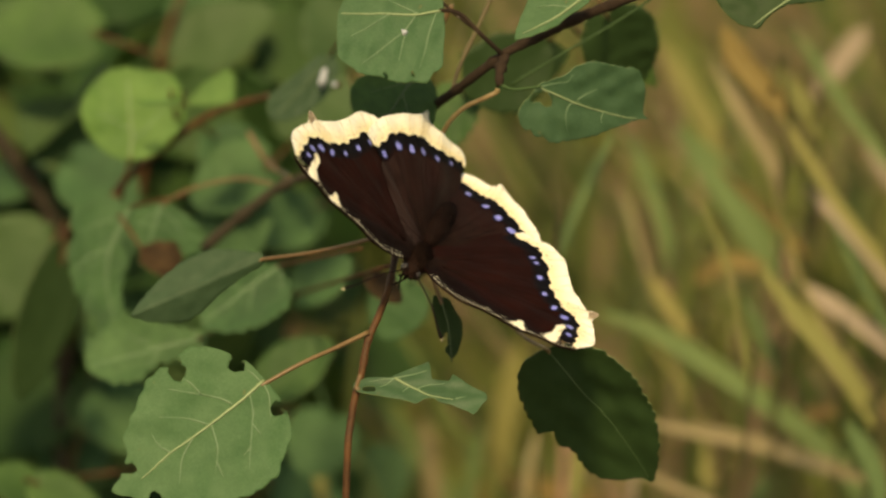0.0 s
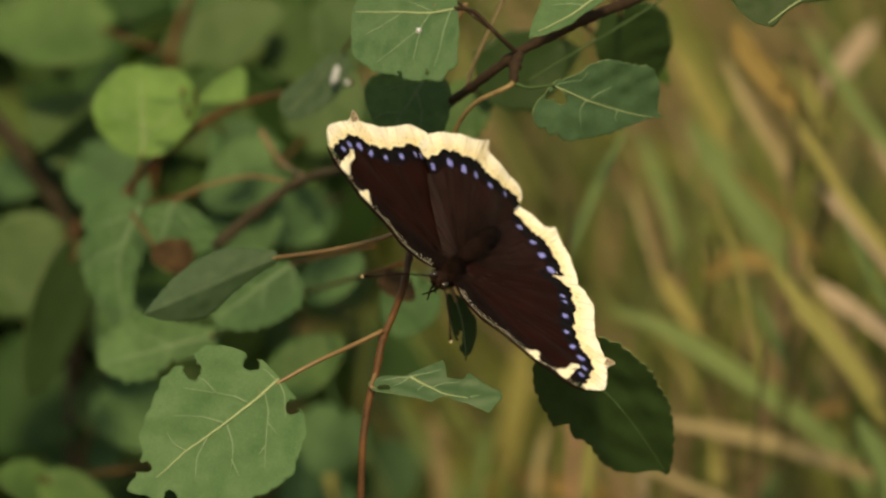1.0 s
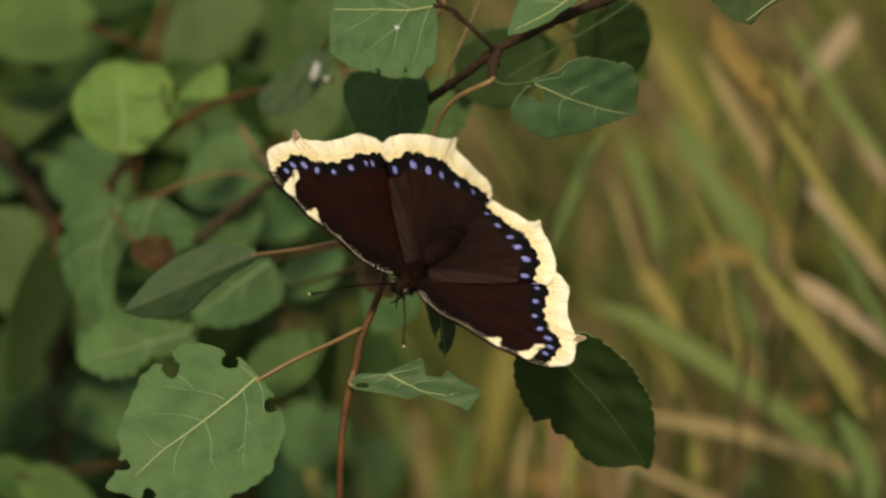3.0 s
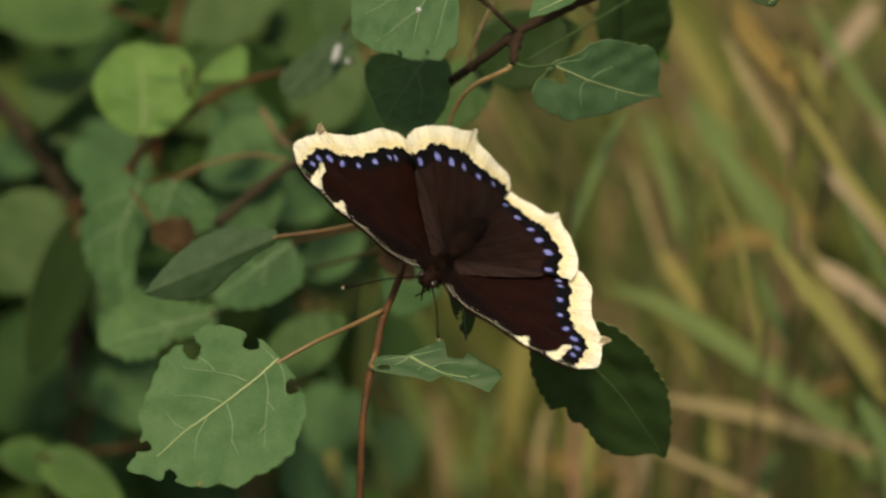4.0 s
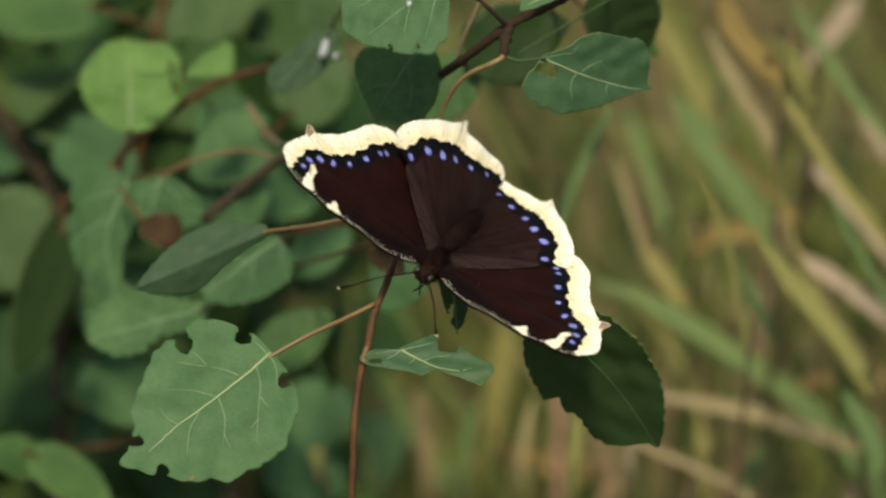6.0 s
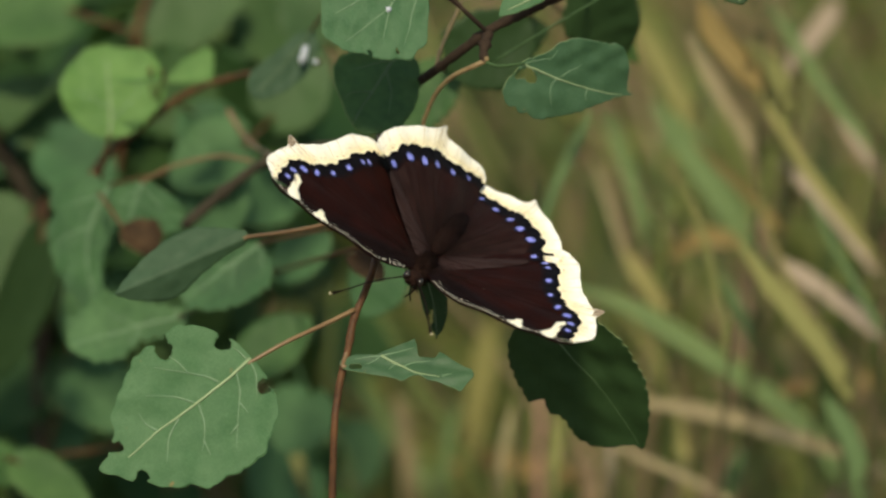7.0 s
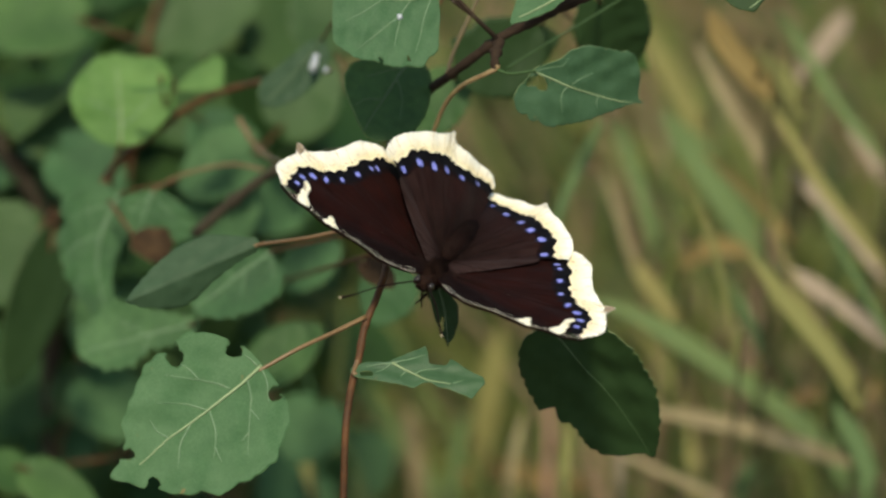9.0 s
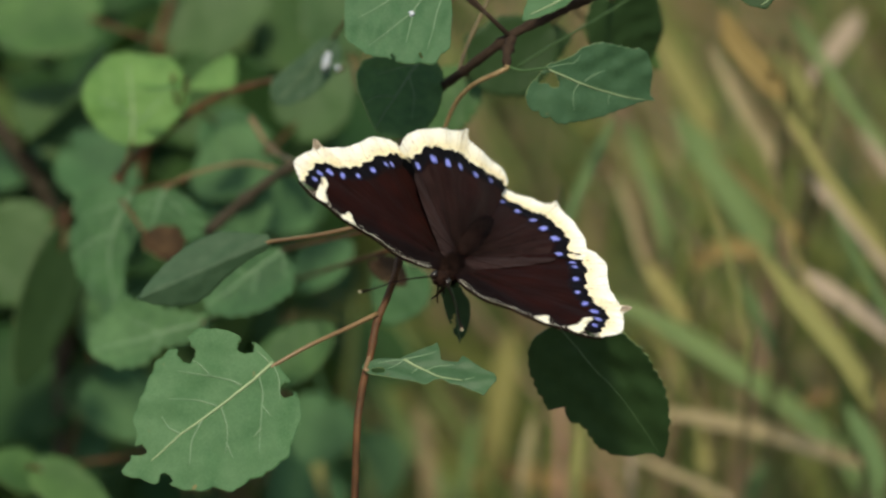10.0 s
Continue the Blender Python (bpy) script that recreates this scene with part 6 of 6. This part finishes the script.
def hairs(name, at, count, spread, length, material, seed, back=(0, -1, 0.25)):
    """Short hairs standing off a rounded body."""
    rng = random.Random(seed)
    v, f = [], []
    for _ in range(count):
        d = Vector((rng.gauss(0, 1), rng.gauss(0, 1), rng.gauss(0.5, 1))).normalized()
        p = Vector(at) + Vector((d.x * spread[0], d.y * spread[1], d.z * spread[2])) * 0.92
        q = p + (d + Vector(back) * 0.9).normalized() * length * rng.uniform(0.5, 1.2)
        s = d.cross(Vector((0.3, 0.2, 0.9))).normalized() * 0.00006
        n = len(v)
        v += [p - s, p + s, q, p + d * 0.00008]
        f += [(n, n + 1, n + 2), (n + 1, n + 3, n + 2), (n + 3, n, n + 2)]
    return mesh_of(name, v, f, material)


butterfly = tagged(new("butterfly"), "dark maroon butterfly with cream-edged open wings on an aspen twig", "butterfly")
part("thorax", ball("thorax", (2.3 * MM, 4.4 * MM, 2.0 * MM), FUR, 14, 20, 0.12, 1), butterfly, "furry dark brown thorax", pose(0, 3.2 * MM, -0.8 * MM))
part("thorax_fur", hairs("thorax_fur", (0, 3.2 * MM, -0.8 * MM), 1500, (2.3 * MM, 4.4 * MM, 2.0 * MM), 1.7 * MM, FUR, 4), butterfly, "long brown hairs")
part("abdomen", ball("abdomen", (2.1 * MM, 8.5 * MM, 2.0 * MM), BODY_BROWN, 18, 16, 0.08, 2), butterfly, "dark brown abdomen", pose(0, -9.5 * MM, 0.6 * MM))
part("abdomen_fur", hairs("abdomen_fur", (0, -9.5 * MM, 0.6 * MM), 1400, (2.1 * MM, 8.5 * MM, 2.0 * MM), 1.2 * MM, WING_HAIR, 5), butterfly, "short brown hairs")
head = part("head", ball("head", (1.7 * MM, 1.5 * MM, 1.5 * MM), FUR, 10, 14, 0.1, 3), butterfly, "small dark head", pose(0, 8.8 * MM, 0.0))
for s in (-1, 1):
    part("eye", ball("eye", (0.75 * MM, 0.9 * MM, 0.95 * MM), EYE_BROWN), head, "glossy dark eye", pose(s * 1.35 * MM, 0.3 * MM, 0.1 * MM))
    part("palp", tube("palp", [(s * 0.5 * MM, 0.8 * MM, -0.5 * MM), (s * 0.7 * MM, 2.2 * MM, 0.1 * MM), (s * 0.6 * MM, 3.1 * MM, 0.9 * MM)], 0.0005, 0.0002, FUR, 6, 4), head, "hairy palp")
for s, tip in ((1, (8.94, 33.66, 3.97)), (-1, (-10.44, 33.65, 7.84))):
    tip = Vector(tip) * MM
    a = Vector((s * 0.7 * MM, 9.8 * MM, 0.9 * MM))
    mid = a.lerp(tip, 0.5) + Vector((0, 0, 0.7 * MM))
    an = part("antenna", tube("antenna", [a, mid, a.lerp(tip, 0.86)], 0.00015, 0.00013, WING_BLACK, 6, 8), butterfly, "thin black antenna with a club")
    part("club", tube("club", [a.lerp(tip, 0.84), a.lerp(tip, 0.91), a.lerp(tip, 0.985)], 0.00015, 0.00029, WING_BLACK, 6, 4), an, "black antenna club")
    part("club_tip", ball("club_tip", (0.00019, 0.00019, 0.00019), WING_CREAM, 6, 8), an, "cream club tip", Matrix.Translation(tip))
for s in (-1, 1):
    for k, (y, out, fwd) in enumerate(((3.5, 0.9, -0.5), (1.0, 1.0, -1.5))):
        part("leg", tube("leg", [(s * 1.2 * MM, y * MM, -1.6 * MM), (s * out * MM, (y + fwd * 0.4) * MM, -2.6 * MM), (s * (out - 0.6) * MM, (y + fwd) * MM, -6.0 * MM), (s * (out - 1.6) * MM, (y + fwd * 1.3) * MM, -8.4 * MM)], 0.00032, 0.00014, FUR, 6, 5), butterfly, "thin dark leg")
forewing_a, forewing_b = wing(butterfly, 1, False), wing(butterfly, -1, False)
hindwing_a, hindwing_b = wing(butterfly, 1, True), wing(butterfly, -1, True)


# ---- what moves ----
def wing_pose(side, lift_deg, sweep_deg, hinge):
    return pose(0, 0, 0, 0, -side * lift_deg, 0) @ pose(0, hinge * MM, 0) @ pose(0, 0, 0, 0, 0, side * sweep_deg) @ pose(0, -hinge * MM, 0)


# seconds; place; turn (Euler XYZ, degrees); lift and sweep of each wing, degrees
FLUTTER = [
    (0, (-0.00351, -0.00004, 0.64984), (-8.83, -35.51, 169.18), (20.8, 2.2), (19.2, -6.4), (26, -1.9), (21, -20.2)),
    (0.2, (-0.00316, 0, 0.64996), (-9.33, -32.99, 166.21), (15.6, -0.8), (15.2, -4.5), (22.7, -4.7), (16.3, -17.6)),
    (0.5, (-0.00232, -0.00024, 0.64927), (-7.06, -31.37, 164.65), (14.7, 1.2), (15.7, -5.9), (25.6, -2.2), (18.9, -16.9)),
    (0.8, (-0.00155, -0.00077, 0.64784), (-8.3, -31.48, 164.55), (13.7, 0.5), (15.3, -5.3), (24.4, -2.2), (18.9, -16)),
    (1, (0.00005, -0.00108, 0.64702), (-0.68, -41.07, 157.03), (16.1, 1.8), (14.8, -8.2), (23.7, -2.6), (17.2, -18.6)),
    (1.2, (-0.00331, -0.00154, 0.64575), (-6.23, -37.11, 158.07), (16.1, 1.4), (15.2, -6.1), (27.9, -3.7), (21.4, -14.7)),
    (1.5, (-0.00162, -0.00159, 0.64566), (-6.07, -34.49, 157.59), (17.4, 1.4), (16.4, -5.4), (29.4, -4), (21.7, -14.1)),
    (2, (-0.00272, -0.0014, 0.64614), (-5.35, -31.81, 156.66), (19.6, 3.8), (19.7, -5.5), (31.6, -3.5), (25.5, -12.9)),
    (3.5, (-0.00297, -0.00175, 0.64525), (-4.33, -32.49, 157.18), (17.9, 3.6), (17.5, -4.5), (31.9, -3.1), (23.5, -12.5)),
    (4, (-0.00218, -0.0022, 0.64406), (-4.47, -32.74, 159.2), (17, 2.4), (15.5, -4.5), (32.8, -3.2), (22.6, -13.1)),
    (4.5, (-0.00162, -0.0021, 0.64435), (-5.07, -32.21, 158.76), (16.7, 3.6), (16.1, -4.6), (31.4, -3), (21.6, -14)),
    (5, (-0.00144, -0.00213, 0.64426), (-5.59, -31.5, 159.44), (16.8, 3.1), (16.1, -4.3), (31.6, -3.2), (21.3, -13.9)),
    (6.5, (-0.00112, -0.00222, 0.64403), (-6.98, -28.94, 160.84), (17.3, 3), (16.6, -4), (32.2, -3.3), (21.7, -13.5)),
    (7, (0.0003, -0.00213, 0.64428), (-5.67, -27.01, 161.3), (17.4, 3.1), (18, -4.4), (32.8, -2.5), (22.7, -13.9)),
    (7.5, (-0.0008, -0.00197, 0.64465), (-6.17, -27.18, 159.77), (18.2, 3.9), (18.2, -4.6), (32.6, -2.5), (24.1, -13.4)),
    (8, (0.00048, -0.00218, 0.64415), (-6.1, -26.91, 161.82), (17.2, 3.4), (16.8, -3.8), (31.9, -2.6), (22.3, -14.1)),
    (8.5, (0.00059, -0.0023, 0.64387), (-6.45, -27.2, 162.37), (17.7, 4), (16.6, -3.5), (32.3, -2.3), (21.6, -14.8)),
    (9, (0.00016, -0.00201, 0.6446), (-4.99, -25.32, 160.99), (18.3, 3.9), (20.1, -2.8), (34.4, -1.7), (26.8, -13.5)),
    (9.5, (0.00207, -0.00186, 0.64501), (-4.55, -24.08, 161.93), (16.9, 4.1), (19.6, -2.6), (32.1, -1.3), (24.2, -14.5)),
    (10, (0.00093, -0.00193, 0.6448), (-4.68, -25.53, 162), (18.4, 4.6), (18.4, -3.1), (33.4, -1.9), (23.3, -14.9)),
]


# how far the dark leaf is blown from its rest, in metres
DARK_LEAF_SWAY = [
    (0, (-0.00101, -0.00056, -0.00153)),
    (0.5, (-0.00055, -0.00018, -0.00051)),
    (1, (-0.00087, -0.00019, -0.00053)),
    (1.5, (-0.00063, -0.00008, -0.00021)),
    (2, (-0.00027, 0.0001, 0.00028)),
    (3.5, (-0.0009, -0.00025, -0.0007)),
    (4, (-0.00141, -0.00044, -0.00122)),
    (4.5, (-0.00093, -0.00029, -0.00079)),
    (5, (-0.00109, -0.00024, -0.00067)),
    (6.5, (-0.00074, -0.00015, -0.00041)),
    (7, (-0.00006, 0.00002, 0.00004)),
    (7.5, (0, 0, 0)),
    (8, (0.00059, 0.00022, 0.00059)),
    (8.5, (0.001, 0.00049, 0.00133)),
    (9, (-0.00012, -0.00004, -0.0001)),
    (9.5, (0.00025, 0.00007, 0.0002)),
    (10, (-0.00055, -0.00022, -0.0006)),
]


def motions():
    walk(butterfly, [(r[0], pose(*r[1], *r[2])) for r in FLUTTER])
    for ob, side, hinge, k in ((forewing_a, 1, 3, 3), (forewing_b, -1, 3, 4), (hindwing_a, 1, -3, 5), (hindwing_b, -1, -3, 6)):
        walk(ob, [(r[0], wing_pose(side, *r[k], hinge)) for r in FLUTTER])
    home = dark_leaf.matrix_basis.copy()
    walk(dark_leaf, [(t, Matrix.Translation(v) @ home) for t, v in DARK_LEAF_SWAY])


motions()
